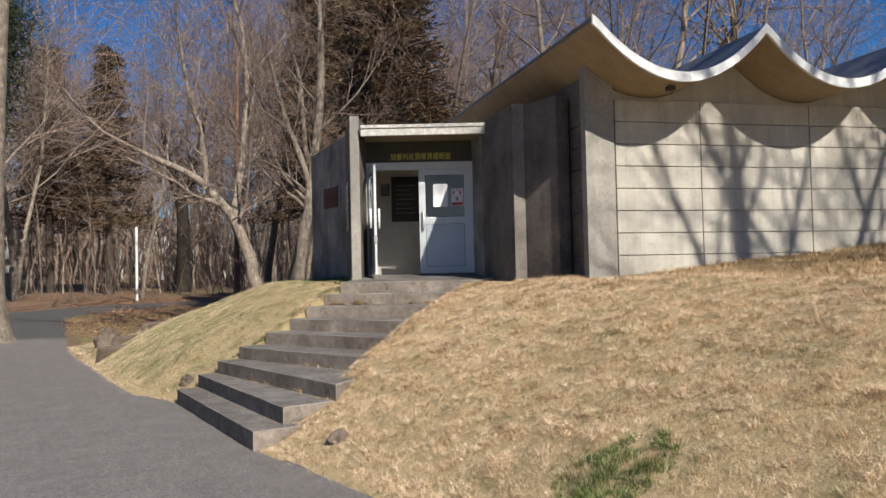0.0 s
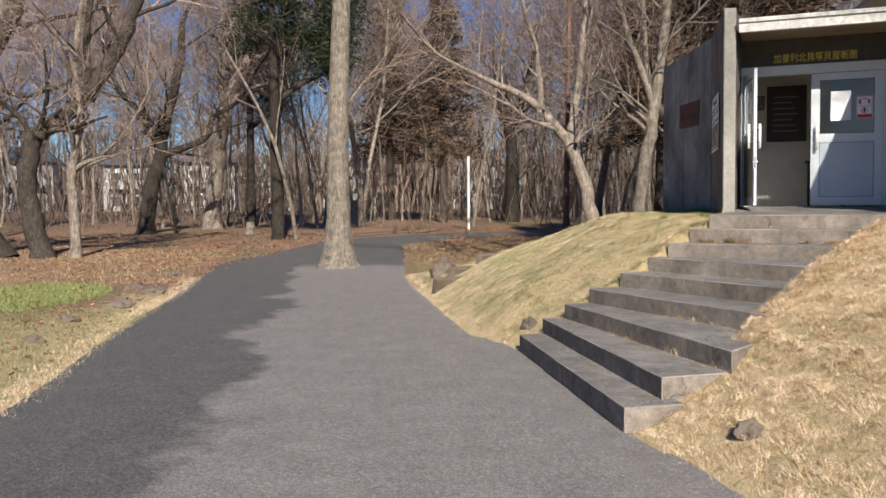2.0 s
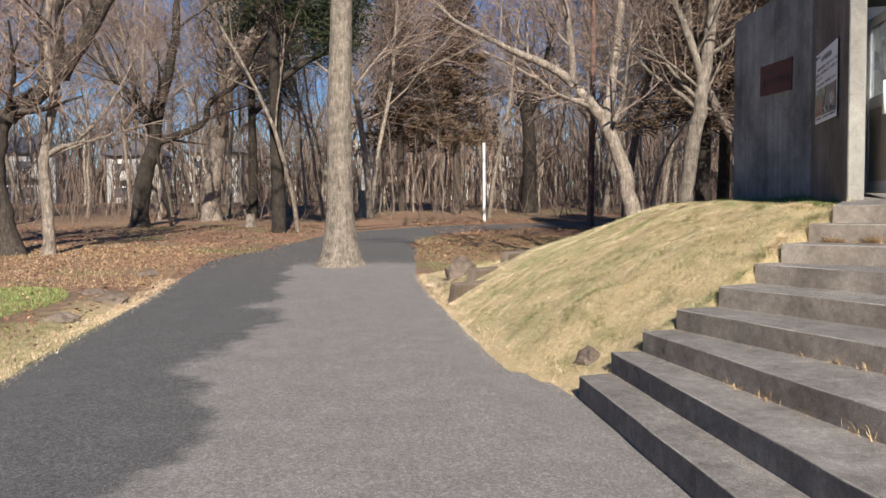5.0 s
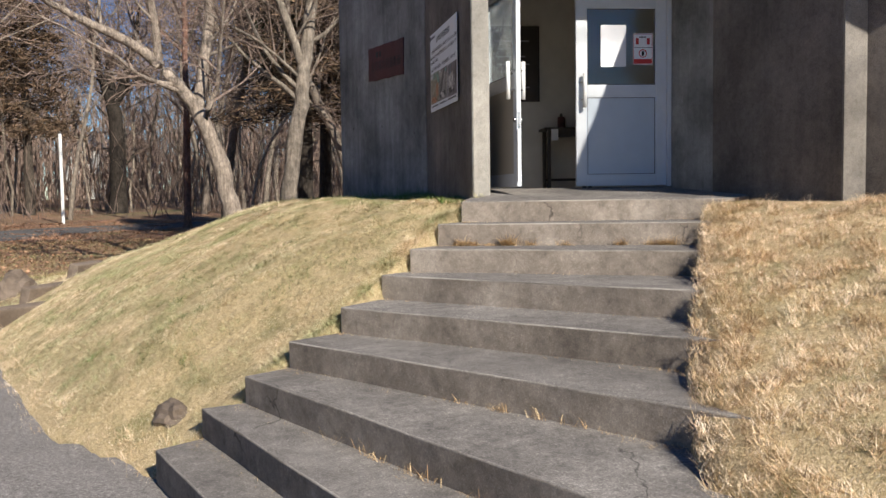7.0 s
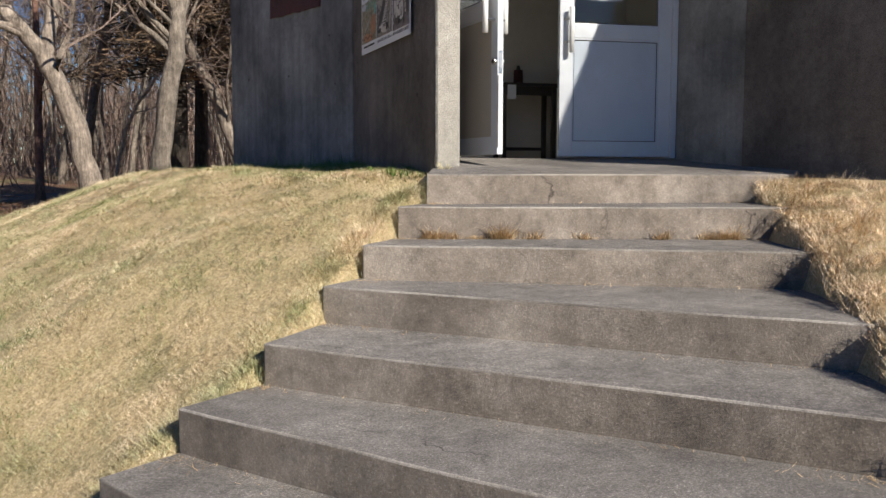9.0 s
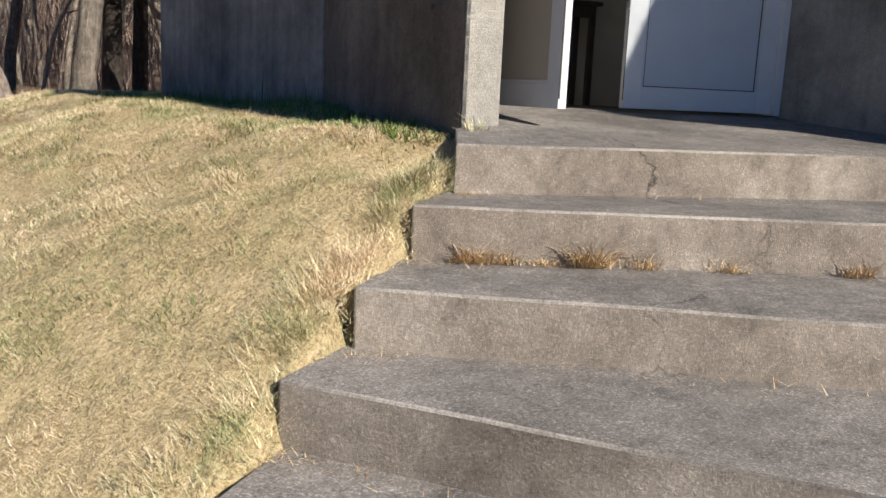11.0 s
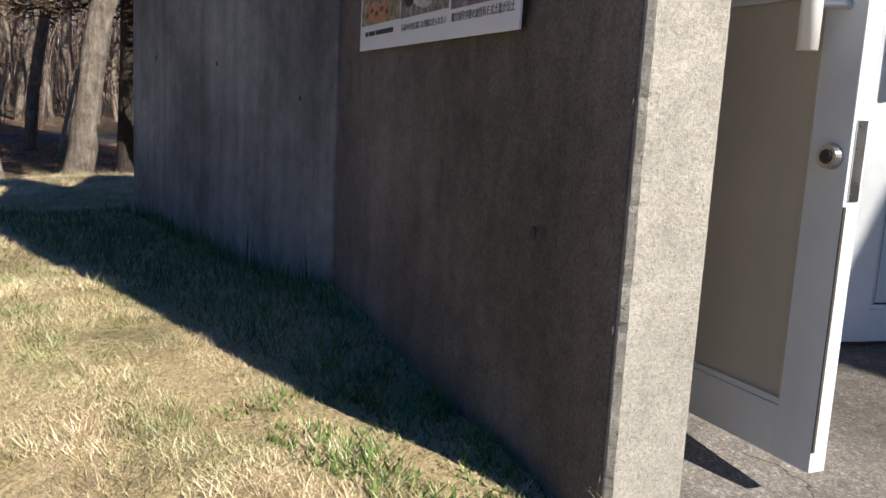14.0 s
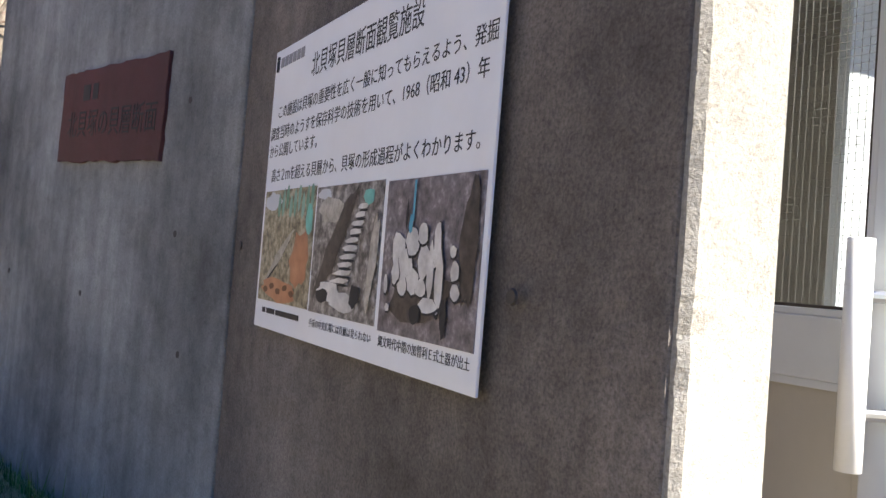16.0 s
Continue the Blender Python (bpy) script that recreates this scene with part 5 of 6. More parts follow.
w = far_wood(1300, 7, -85, 4, 114, 134, (5, 15), (0.04, 0.2), 0.09)
tagged(raw("far_wood", w.tv, w.tf, M_TWIG), "dense slim bare stems behind the houses", "wood", kind="stuff")
w = far_wood(1700, 17, 4, 85, 84, 118, (5, 15), (0.04, 0.18), 0.09)
tagged(raw("far_wood", w.tv, w.tf, M_TWIG), "dense slim bare stems of the wood's far side", "wood", kind="stuff")
w = far_wood(2200, 8, -45, 60, 48, 84, (0.8, 5.0), (0.008, 0.04), 0.3)
tagged(raw("brushwood", w.tv, w.tf, M_TWIG), "bare brushwood and saplings on the woodland floor", "brushwood", kind="stuff")
w = far_wood(170, 18, -48, 2, 88, 103, (4, 12), (0.04, 0.16), 0.14)
tagged(raw("far_wood", w.tv, w.tf, M_TWIG), "bare trees and scrub before the houses", "wood", kind="stuff")
w = far_wood(1100, 9, 16, 62, 24, 62, (2.0, 9.0), (0.015, 0.07), 0.15)
tagged(raw("brushwood", w.tv, w.tf, M_TWIG), "bare saplings behind the building", "brushwood", kind="stuff")

# trees behind the walker, whose shadows fall on the sunlit wall
for x, y, s, t in ((9.6, -3.5, 0.95, 0.4), (12.2, -1.0, 0.9, 1.7), (17.0, -8.0, 1.0, 2.6), (14.5, -6.0, 1.0, 4.0)):
    copy_thing(templates[int(x) % 6], Matrix.Translation((x, y, gz(x, y))) @ Matrix.Rotation(t, 4, "Z") @ Matrix.Scale(s, 4))


# unseen trees added behind the walker to dim skylight and reflections, shadows falling short
rear = random.Random(91)
for k in range(26):
    x, y = -42 + 3.4 * k + rear.uniform(-1.2, 1.2), rear.uniform(-46, -30)
    m = Matrix.Translation((x, y, gz(x, y))) @ Matrix.Rotation(rear.random() * 6.283, 4, "Z") @ Matrix.Scale(rear.uniform(0.9, 1.2), 4)
    copy_thing(ced if k % 3 == 0 else templates[k % 6], m)


# more unseen trees added at the left to block skylight from shaded faces
for k in range(18):
    x, y = rear.uniform(-27, -17), -26 + 2.7 * k + rear.uniform(-0.8, 0.8)
    m = Matrix.Translation((x, y, gz(x, y))) @ Matrix.Rotation(rear.random() * 6.283, 4, "Z") @ Matrix.Scale(rear.uniform(0.9, 1.15), 4)
    copy_thing(templates[k % 6] if k % 3 == 0 else ced, m)


# ---- grass, leaves ----
def scatter(name, pts, mat, size, width, lean, seed, label, bent=False, tuft=0.0):
    """Many single blades: a bent strip each, lying over at an angle; with tuft, gathered into fans of about that size."""
    rs = np.random.RandomState(seed)
    n = len(pts)
    spin, grown, fall = None, 1.0, 0.0
    if tuft:
        g = np.floor(pts / tuft + 0.35 * np.sin(pts[:, ::-1] * 2.9 / tuft * 0.37)).astype(np.int64)
        key = (g[:, 0] * 73856093 ^ g[:, 1] * 19349663) & 0xFFFF
        rnd = np.random.RandomState(seed + 900).rand(0x10000, 4)[key]
        centre = (g + 0.5 + 0.8 * (rnd[:, :2] - 0.5)) * tuft
        off = pts - centre
        inside = ~in_stairs(centre[:, 0], centre[:, 1], -0.02) & ~in_building(centre[:, 0], centre[:, 1]) & (centre[:, 0] > foot(centre[:, 1]))
        off = np.where(inside[:, None], off, 0)
        pts = pts - 0.55 * off
        comb = rnd[:, 3] * 6.283
        spin = np.arctan2(off[:, 1] + 0.25 * tuft * np.sin(comb), off[:, 0] + 0.25 * tuft * np.cos(comb)) + rs.normal(0, 0.55, n)
        grown = 0.6 + 0.95 * rnd[:, 2] ** 1.5
        fall = np.clip(np.hypot(off[:, 0], off[:, 1]) / tuft, 0, 1)
    z = height(pts[:, 0], pts[:, 1]) - 0.006
    yaw = rs.rand(n) * 2 * np.pi if spin is None else spin
    clump = np.array([noise.noise((a * 6, b * 6, 5.0)) for a, b in pts])
    L = (size[0] + (size[1] - size[0]) * rs.rand(n)) * np.clip(1 + 1.3 * clump, 0.45, 1.7) * grown
    tilt = np.radians(lean[0] + (lean[1] - lean[0]) * (rs.rand(n) if spin is None else np.clip(0.45 * rs.rand(n) + 0.9 * fall, 0, 1)))
    dx, dy = np.cos(yaw), np.sin(yaw)
    sx, sy = -dy, dx
    w = width * (0.6 + 0.8 * rs.rand(n))
    hx, hz_ = np.sin(tilt * 0.6) * L * 0.55, np.cos(tilt * 0.6) * L * 0.55
    tx, tz = hx + np.sin(tilt) * L * 0.45, hz_ + np.cos(tilt) * L * 0.45
    co = np.empty((n, 5, 3))
    co[:, 0] = np.stack([pts[:, 0] - sx * w, pts[:, 1] - sy * w, z], -1)
    co[:, 1] = np.stack([pts[:, 0] + sx * w, pts[:, 1] + sy * w, z], -1)
    co[:, 2] = np.stack([pts[:, 0] + dx * hx - sx * w * 0.8, pts[:, 1] + dy * hx - sy * w * 0.8, z + hz_], -1)
    co[:, 3] = np.stack([pts[:, 0] + dx * hx + sx * w * 0.8, pts[:, 1] + dy * hx + sy * w * 0.8, z + hz_], -1)
    co[:, 4] = np.stack([pts[:, 0] + dx * tx, pts[:, 1] + dy * tx, z + tz], -1)
    tri, k = (np.array([[0, 1, 3], [0, 3, 2], [2, 3, 4]]), 5) if bent else (np.array([[0, 1, 2]]), 3)
    if not bent:
        co = np.ascontiguousarray(co[:, [0, 1, 4]])
    m_ = len(tri)
    fc = (np.arange(n)[:, None, None] * k + tri).reshape(-1)
    me = bpy.data.meshes.new(name)
    me.vertices.add(n * k)
    me.vertices.foreach_set("co", co.reshape(-1))
    me.loops.add(len(fc))
    me.loops.foreach_set("vertex_index", fc.astype(np.int32))
    me.polygons.add(n * m_)
    me.polygons.foreach_set("loop_start", np.arange(0, n * m_ * 3, 3, dtype=np.int32))
    me.update(calc_edges=True)
    me.materials.append(mat)
    return tagged(new(name, me), label, "grass", kind="stuff")


def in_stairs(x, y, pad=0.0):
    yr, yl = stair_sides(x)
    return (y > yr + pad) & (y < yl - pad) & (x > 2.2) & (x < 7.4)


def in_building(x, y):
    s = (x - W0.x) * EX.x + (y - W0.y) * EX.y
    d = (x - W0.x) * NX.x + (y - W0.y) * NX.y
    lw = np.interp(y, [12.9, 14.75, 17.5], [5.44, 6.14, 6.48])
    return ((s > -0.45) & (d > -0.03)) | ((y > 10.3) & (y < 17.45) & (x > np.where(y > 12.7, lw, 6.9))) | ((y > 10.3) & (y < 13) & (x > 7.0 + (y - 10.5) * 0.25))


def field(x0, x1, y0, y1, count, seed, keep=None):
    rs = np.random.RandomState(seed)
    p = np.stack([rs.uniform(x0, x1, count), rs.uniform(y0, y1, count)], -1)
    x, y = p[:, 0], p[:, 1]
    ok = (x > foot(y) - 0.02 + 0.14 * (rs.rand(count) - 0.4)) & ~in_stairs(x, y, 0.03) & ~in_building(x, y)
    if keep is not None:
        ok &= keep(x, y)
    return p[ok]


def blob(x, y, f, o, lo):
    v = np.array([noise.noise((a * f, b * f, o)) for a, b in zip(x, y)])
    return v > lo


def verge(x0, x1, y0, y1, count, seed, keep=None):
    rs = np.random.RandomState(seed)
    p = np.stack([rs.uniform(x0, x1, count), rs.uniform(y0, y1, count)], -1)
    return p if keep is None else p[keep(p[:, 0], p[:, 1])]


scatter("grass", field(2.0, 7.0, 11.6, 18.5, 600000, 1), M_STRAW2, (0.02, 0.052), 0.001, (60, 92), 2, "short dry straw-coloured turf with green tinges on the mound")
scatter("grass", field(2.0, 7.0, 11.6, 18.5, 130000, 101), M_STRAW2, (0.022, 0.042), 0.0009, (48, 90), 102, "small fans of dry grass in the turf of the mound", False, 0.05)
scatter("grass", field(2.2, 8.2, 1.5, 11.6, 460000, 3), M_STRAW, (0.03, 0.07), 0.0013, (50, 91), 4, "matted dry straw-coloured turf on the mound slope")
scatter("grass", field(2.2, 8.2, 1.5, 11.6, 270000, 103), M_STRAW, (0.038, 0.082), 0.0013, (40, 90), 104, "coarse fans of dry grass on the mound slope", False, 0.085)
scatter("grass", field(2.0, 9.0, 18.5, 24.0, 120000, 5), M_STRAW2, (0.025, 0.07), 0.0018, (50, 88), 6, "thin dry turf beyond the mound")
scatter("grass", field(2.6, 12.0, 20.5, 36.0, 70000, 105), M_OLIVE, (0.03, 0.1), 0.004, (40, 86), 106, "rough olive-brown grass beside the path's bend")
scatter("grass", field(7.4, 14.0, 2.0, 9.4, 90000, 7), M_BROWN, (0.04, 0.12), 0.003, (50, 85), 8, "withered brown turf at the wall's foot")
scatter("grass", field(2.7, 4.6, 3.3, 5.0, 34000, 9, lambda x, y: (((x - 3.44) / 0.5) ** 2 + ((y - 4.15) / 0.35) ** 2 < 1) & blob(x, y, 6.0, 2.0, -0.12)), M_GREEN, (0.045, 0.1), 0.0022, (32, 80), 10, "patch of fresh green grass in the dry turf")
scatter("grass", field(5.0, 6.6, 13.0, 17.6, 30000, 11, lambda x, y: x > 5.5), M_GREEN, (0.03, 0.09), 0.0018, (25, 75), 12, "green shaded grass along the entrance wall")
scatter("grass", field(5.2, 5.7, 12.95, 13.9, 2600, 13), M_GREEN, (0.02, 0.045), 0.005, (40, 95), 14, "green weeds beside the wall end")
scatter("grass", verge(-6.5, -2.62, 4.0, 17.0, 60000, 15), M_DULL, (0.03, 0.1), 0.003, (50, 87), 16, "dry turf verge beside the path")
scatter("grass", verge(-7.6, -3.9, 15.6, 23.0, 45000, 17, lambda x, y: ((x + 5.8) / 1.7) ** 2 + ((y - 19.2) / 3.2) ** 2 < 1), M_LAWN, (0.03, 0.09), 0.004, (30, 80), 18, "green grass patch on the far verge")
scatter("grass", verge(-14, -3.3, 22, 34, 30000, 19), M_BROWN, (0.04, 0.1), 0.005, (40, 85), 20, "thin dry grass under the trees")


rs4 = np.random.RandomState(83)
wt = rs4.rand(170)
scatter("grass", np.stack([6.06 + 0.35 * wt - 0.02 * rs4.rand(170), 14.75 + 2.7 * wt], -1), M_GREEN, (0.08, 0.2), 0.004, (5, 30), 84, "dark upright weeds along the wall's foot")


def tussocks(x0, x1, y0, y1, centres, each, seed, spread=0.07):
    rs = np.random.RandomState(seed)
    c = np.stack([rs.uniform(x0, x1, centres), rs.uniform(y0, y1, centres)], -1)
    p = np.repeat(c, each, 0) + rs.normal(0, spread, (centres * each, 2))
    x, y = p[:, 0], p[:, 1]
    return p[(x > foot(y) + 0.05) & ~in_stairs(x, y, 0.05) & ~in_building(x, y)]


scatter("grass", tussocks(2.6, 8.0, 2.0, 10.5, 520, 110, 61, 0.06), M_BROWN, (0.04, 0.1), 0.0013, (55, 90), 62, "brown withered tussocks standing in the turf")
scatter("grass", tussocks(2.3, 5.6, 12.2, 17.5, 160, 120, 63, 0.06), M_BROWN, (0.02, 0.055), 0.0009, (58, 90), 64, "brown withered tussocks on the mound")
scatter("grass", tussocks(2.4, 5.7, 12.6, 17.5, 150, 120, 65, 0.075), M_GREEN, (0.025, 0.06), 0.0012, (40, 88), 66, "small green grass clumps on the mound")
rs2 = np.random.RandomState(67)
ey = rs2.uniform(2.0, 24.0, 16000)
scatter("grass", np.stack([foot(ey) + 0.03 + rs2.normal(0, 0.07, 16000), ey], -1), M_STRAW, (0.04, 0.1), 0.0016, (50, 88), 68, "straw fringe along the path's edge")
ey = rs2.uniform(3.0, 24.0, 12000)
scatter("grass", np.stack([-2.56 - 0.35 * smooth01(9, 17, ey) - 0.3 * smooth01(18, 26, ey) + rs2.normal(0, 0.12, 12000), ey], -1), M_STRAW, (0.04, 0.1), 0.0024, (50, 88), 69, "straw fringe along the verge")


def fringe(ends, shift, count, seed, size, lean, spread=0.12):
    """Longer tufts along the stair ends."""
    rs = np.random.RandomState(seed)
    e = np.array(ends)
    t = rs.rand(count) * (len(e) - 1)
    i = np.minimum(t.astype(int), len(e) - 2)
    p = e[i] + (e[i + 1] - e[i]) * (t - i)[:, None]
    p = p + np.array(shift) + rs.normal(0, spread, (count, 2))
    return p


scatter("grass", fringe(RIGHT_ENDS[1:], (0.12, -0.14), 9000, 21, 0, 0), M_BROWN, (0.04, 0.1), 0.001, (50, 95), 22, "long withered tufts overhanging the step ends")
scatter("grass", fringe(LEFT_ENDS[1:], (-0.01, 0.08), 11000, 23, 0, 0, 0.06), M_STRAW2, (0.045, 0.11), 0.001, (55, 92), 24, "withered tufts beside the step ends")


def crack_tufts(k, f0, f1, count, seed):
    """Grass rooted in the joint behind a tread."""
    rs = np.random.RandomState(seed)
    L, R = np.array(LEFT_ENDS[k]), np.array(RIGHT_ENDS[k])
    d = (R - L) / np.linalg.norm(R - L)
    n = np.array([d[1], -d[0]])
    c = rs.uniform(f0, f1, 12)
    f = c[(12 * rs.rand(count) ** 1.6).astype(int)] + rs.normal(0, 0.014, count)
    p = L + (R - L) * f[:, None] + n * (0.015 + 0.02 * rs.rand(count))[:, None]
    return p


def tufts(name, p, z, mat, size, seed, label, lean=(52, 97)):
    ob = scatter(name, p, mat, size, 0.0011, lean, seed, label, lean[0] < 80)
    per = 5 if lean[0] < 80 else 3
    n = len(p)
    co = np.empty(n * per * 3)
    ob.data.vertices.foreach_get("co", co)
    co = co.reshape(n, per, 3)
    co[:, :, 2] += (z - height(p[:, 0], p[:, 1]))[:, None]
    ob.data.vertices.foreach_set("co", co.reshape(-1))
    ob.data.update()
    return ob


tufts("grass", crack_tufts(7, 0.03, 0.9, 1500, 31), STEP_RISE * 7, M_BROWN, (0.05, 0.13), 32, "dry grass tufts in the joint between two steps")
tufts("grass", crack_tufts(2, 0.3, 0.85, 160, 33), STEP_RISE * 2, M_BROWN, (0.05, 0.14), 34, "dry grass tufts in the joint between two steps")
tufts("grass", crack_tufts(3, 0.5, 0.95, 130, 35), STEP_RISE * 3, M_BROWN, (0.05, 0.12), 36, "dry grass tufts in the joint between two steps")
rs3 = np.random.RandomState(71)
litter_p, litter_z = [], []
for k in range(1, 9):
    L, R = np.array(LEFT_ENDS[k]), np.array(RIGHT_ENDS[k])
    d = (R - L) / np.linalg.norm(R - L)
    nrm = np.array([d[1], -d[0]])
    f = np.concatenate([rs3.rand(70), 1 - np.abs(rs3.normal(0, 0.06, 90)), np.abs(rs3.normal(0, 0.04, 60))])
    litter_p.append(L + (R - L) * f[:, None] + nrm * (0.01 + np.abs(rs3.normal(0, 0.05, len(f))))[:, None])
    litter_z.append(np.full(len(f), STEP_RISE * k + 0.006))
tufts("straw_litter", np.concatenate(litter_p), np.concatenate(litter_z), M_BROWN, (0.015, 0.045), 72, "loose straws lying on the stair treads", (89.5, 90.5))
rs0 = np.random.RandomState(41)
tufts("grass", np.array([5.44, 12.86]) + rs0.normal(0, 0.025, (90, 2)), 1.555, M_STRAW2, (0.04, 0.12), 42, "dry grass tuft at the foot of the wall end")


def leaf_field(count, seed, boxes_):
    rs = np.random.RandomState(seed)
    ps = []
    for x0, x1, y0, y1, share in boxes_:
        ps.append(np.stack([rs.uniform(x0, x1, int(count * share)), rs.uniform(y0, y1, int(count * share))], -1))
    p = np.concatenate(ps)
    return p


lp = leaf_field(34000, 51, ((-12, -2.95, 9, 26, 0.1), (-14, 0, 26, 46, 0.4), (4, 14, 34, 48, 0.4), (2.6, 9, 27, 34, 0.1)))
n = len(lp)
rs1 = np.random.RandomState(52)
zz = height(lp[:, 0], lp[:, 1]) + 0.012
a = rs1.rand(n) * 6.283
sz = 0.018 + 0.03 * rs1.rand(n)
tl = rs1.normal(0, 0.35, (n, 2))
co = np.empty((n, 4, 3))
for k, (u, v) in enumerate(((-1, 0), (0, -0.55), (1, 0), (0, 0.55))):
    ox, oy = (u * np.cos(a) - v * np.sin(a)) * sz, (u * np.sin(a) + v * np.cos(a)) * sz
    co[:, k] = np.stack([lp[:, 0] + ox, lp[:, 1] + oy, zz + ox * tl[:, 0] + oy * tl[:, 1] + 0.01], -1)
tagged(raw("fallen_leaves", co.reshape(-1, 3).tolist(), np.arange(n * 4).reshape(-1, 4).tolist(), M_LEAF), "brown fallen leaves scattered over the woodland floor", "leaves", kind="stuff")


# ---- stones, slabs, posts ----
def stone(x, y, sx, sy, sz, seed, label, z=None, turn=0.0):
    bm = bmesh.new()
    bmesh.ops.create_icosphere(bm, subdivisions=3, radius=1)
    for v in bm.verts:
        k = 1 + 0.42 * noise.noise(v.co * 1.6 + Vector((seed * 3.7, 0, 0))) + 0.13 * noise.noise(v.co * 4 + Vector((0, seed, 0)))
        v.co = Vector((v.co.x * sx, v.co.y * sy, v.co.z * sz)) * k
    ob = part("stone", bm, M_STONE)
    ob.matrix_world = Matrix.Translation((x, y, gz(x, y) + sz * 0.12 if z is None else z)) @ Matrix.Rotation(turn, 4, "Z")
    return tagged(ob, label, "stone")


stone(2.75, 21.0, 0.28, 0.26, 0.3, 1, "rounded grey-brown boulder at the path bend")
stone(2.70, 12.42, 0.12, 0.17, 0.12, 4, "small brown stone beside the lowest step", gz(2.7, 12.42) - 0.045, 0.4)
stone(2.90, 7.25, 0.10, 0.085, 0.08, 3, "small brown stone in the dry turf")
for x, y, s, sd in ((-3.35, 17.2, 0.3, 5), (-3.3, 19.6, 0.36, 6), (-3.9, 20.8, 0.26, 7), (-3.6, 15.2, 0.22, 8), (-3.75, 24.5, 0.3, 9), (-3.45, 13.2, 0.2, 10)):
    stone(x, y, s * 0.75, s * 0.6, s * 0.35, sd, "low mossy stone edging the path")
for x, y, t in ((2.55, 18.4, 0.5), (2.95, 19.5, 0.7), (3.6, 20.2, 0.9)):
    sl = tagged(part("stone_slab", boxes((-0.4, 0.4, -0.07, 0.07, -0.25, 0.14), bevel=0.02), M_STONE), "flat grey stone slab set on edge in the bank", "slab")
    sl.matrix_world = Matrix.Translation((x, y, gz(x, y) - 0.03)) @ Matrix.Rotation(t, 4, "Z") @ Matrix.Rotation(0.25, 4, "X")
post = tagged(empty("marker_post", (7.6, 47.0, gz(7.6, 47.0))), "slim white post standing beside the woodland path", "post")
pbm = bmesh.new()
rod(pbm, (0, 0, -0.2), (0, 0, 3.9), 0.07, sides=12)
part("pole", pbm, M_POST, post)
cbm = bmesh.new()
rod(cbm, (0, 0, 3.9), (0, 0, 4.0), 0.09, 0.04, sides=12)
part("cap", cbm, M_DARK, post)


def stump(x, y, r, tall, seed):
    e = empty("tree_stump", (x, y, gz(x, y)))
    tagged(e, "pale cut tree stump with flared roots in leaf litter", "stump")
    bm = bmesh.new()
    rings = []
    for k in range(9):
        g = k / 8
        z = -0.15 + (tall + 0.15) * g
        rr = r * (1 + 1.0 * (1 - g) ** 3)
        rings.append([bm.verts.new((rr * (1 + 0.12 * noise.noise((math.cos(a) * 2, math.sin(a) * 2, seed + g))) * math.cos(a), rr * (1 + 0.12 * noise.noise((math.cos(a) * 2, math.sin(a) * 2, seed + g))) * math.sin(a), z)) for a in [6.2832 * q / 16 for q in range(16)]])
    for lo_, hi_ in zip(rings, rings[1:]):
        for q in range(16):
            bm.faces.new((lo_[q], lo_[(q + 1) % 16], hi_[(q + 1) % 16], hi_[q]))
    part("trunk", bm, M_BARK_PALE, e)
    cut = bmesh.new()
    cut.faces.new([cut.verts.new((r * 0.97 * math.cos(a), r * 0.97 * math.sin(a), tall - 0.005)) for a in [6.2832 * q / 16 for q in range(16)]])
    part("cut_face", cut, M_CUT, e)


stump(1.96, 55.0, 0.34, 1.5, 1)
stump(-3.6, 44.5, 0.2, 0.6, 2)


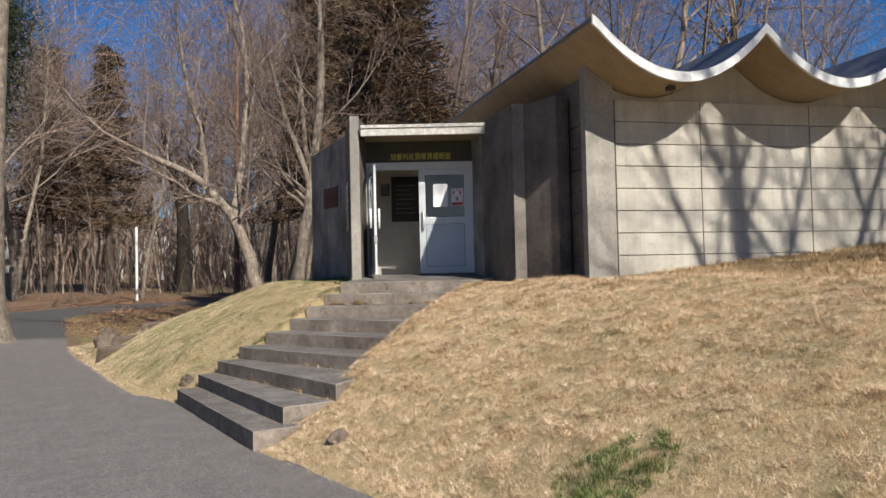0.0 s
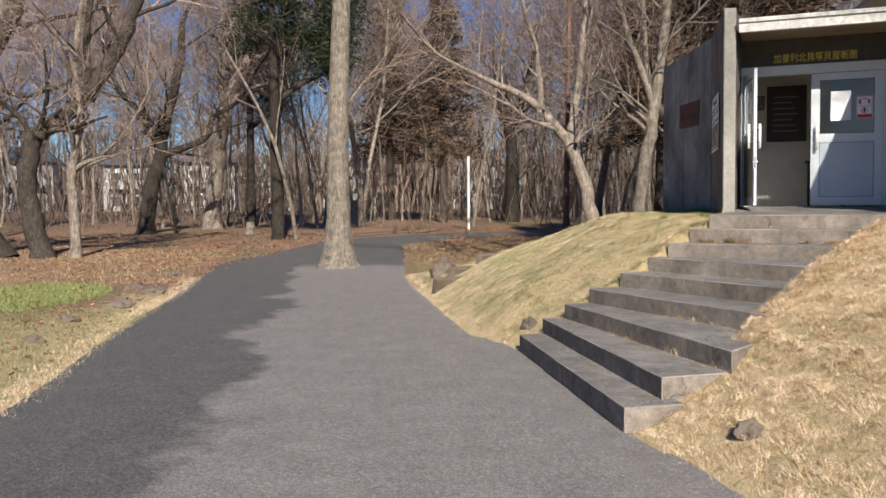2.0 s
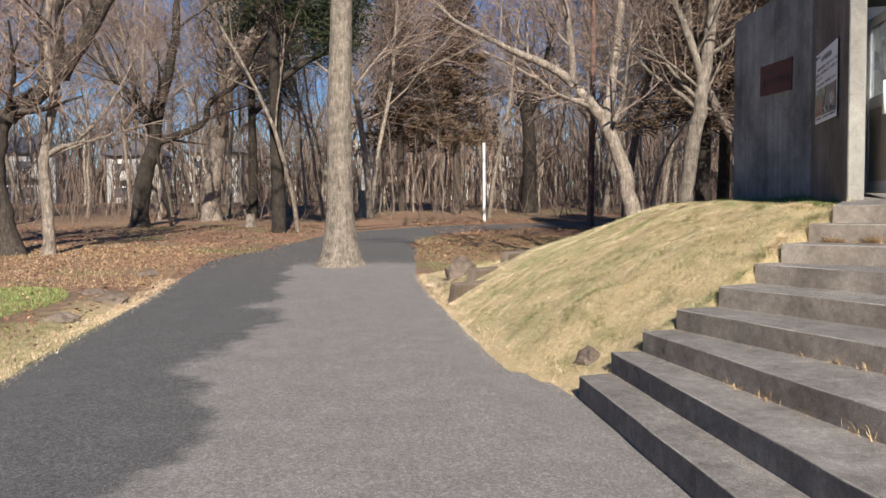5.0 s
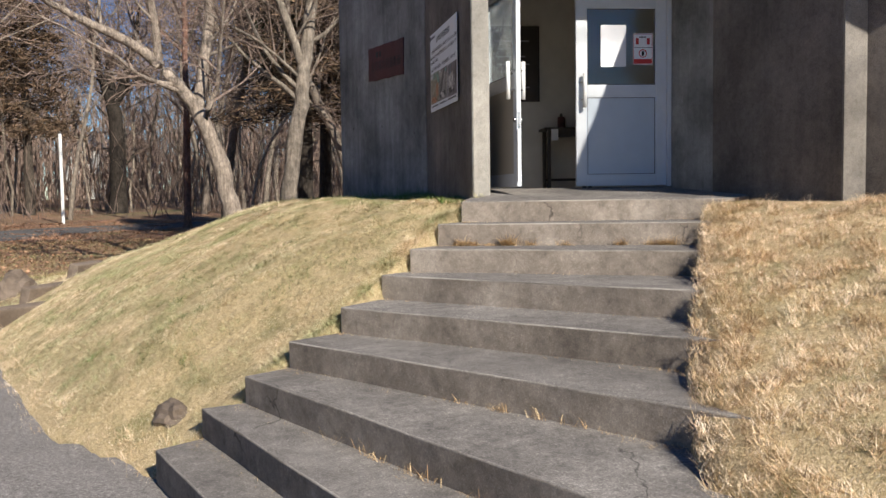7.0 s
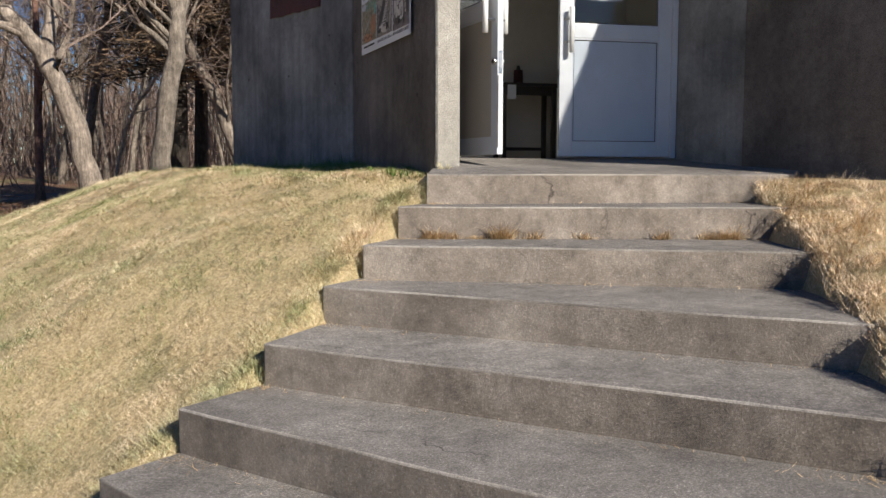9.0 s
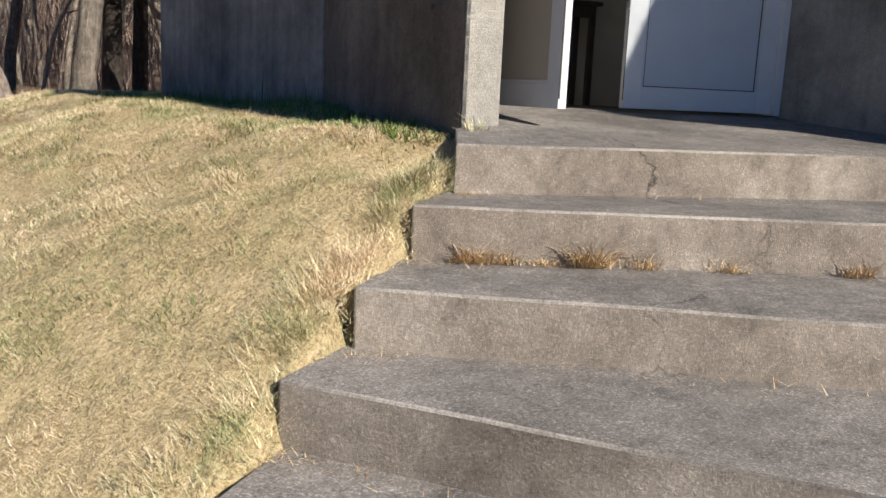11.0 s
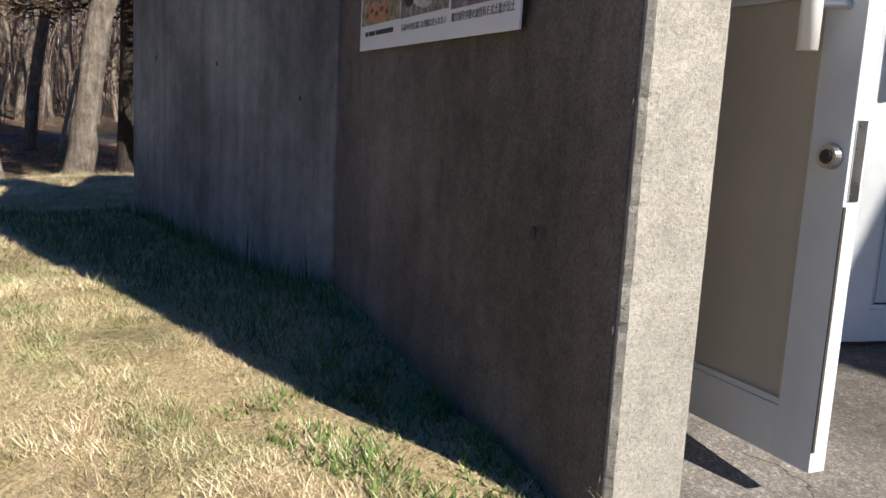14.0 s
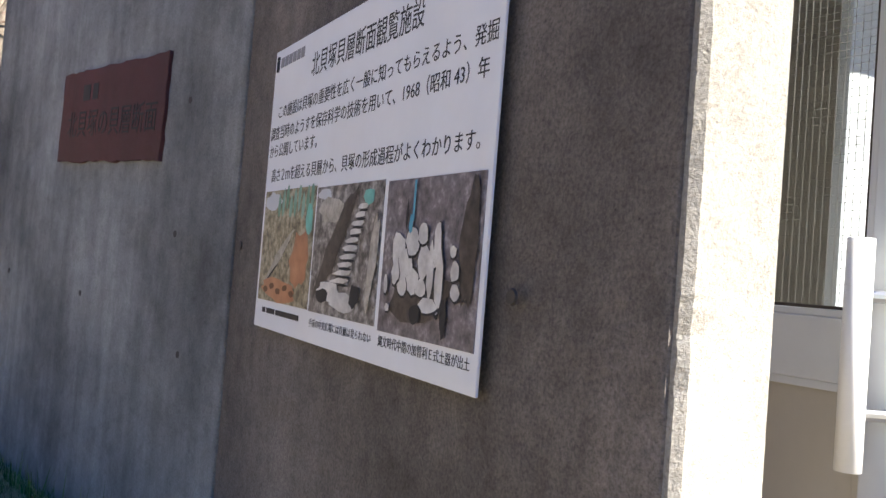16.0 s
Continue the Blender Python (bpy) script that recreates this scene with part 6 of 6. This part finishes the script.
# ---- houses beyond the wood ----
def house(x, y, w, d, h, turn, label, seed):
    rng_ = random.Random(seed)
    e = empty("house", (x, y, 1.9), turn)
    tagged(e, label, "house", "houses beyond the wood")
    part("wall", boxes((-w / 2, w / 2, -d / 2, d / 2, -0.5, h)), M_HOUSE, e)
    rb = bmesh.new()
    ov = 0.6
    pts = [(-w / 2 - ov, -d / 2 - ov, h), (w / 2 + ov, -d / 2 - ov, h), (w / 2 + ov, d / 2 + ov, h), (-w / 2 - ov, d / 2 + ov, h), (-w / 2 + 1.5, 0, h + 2.0), (w / 2 - 1.5, 0, h + 2.0)]
    vs = [rb.verts.new(p) for p in pts]
    for f in ((0, 1, 5, 4), (1, 2, 5), (2, 3, 4, 5), (3, 0, 4), (3, 2, 1, 0)):
        rb.faces.new([vs[i] for i in f])
    part("roof", rb, M_HROOF, e)
    for fl in range(2):
        for k in range(int(w // 2.6)):
            cx = -w / 2 + 1.5 + k * 2.6
            z0 = 0.7 + fl * 2.8
            ww = rng_.choice((1.2, 1.6))
            wd = part("window", boxes((cx - ww / 2 - 0.06, cx + ww / 2 + 0.06, -d / 2 - 0.05, -d / 2 + 0.02, z0 - 0.06, z0 + 1.26), bevel=0.01), M_POST, e)
            part("pane", boxes((cx - ww / 2, cx + ww / 2, -d / 2 - 0.06, -d / 2 - 0.048, z0, z0 + 1.2)), M_HGLASS, wd)
    bb = boxes((-w / 2 + 0.6, w / 2 - 0.6, -d / 2 - 1.0, -d / 2 - 0.0, 2.75, 2.9), (-w / 2 + 0.6, w / 2 - 0.6, -d / 2 - 1.0, -d / 2 - 0.92, 2.9, 3.8))
    part("balcony", bb, M_HOUSE, e)
    return e


for i, (x, y, w, t) in enumerate(((-34.5, 106, 7, 0.15), (-13.5, 106, 5.6, 0.05), (-23.5, 112, 6, 0.0), (5.4, 110, 5, -0.05), (20, 108, 5, -0.1), (-45, 100, 8, 0.2))):
    house(x, y, w, 7, 5.6, t, "white two-storey house with a dark tiled roof", i)
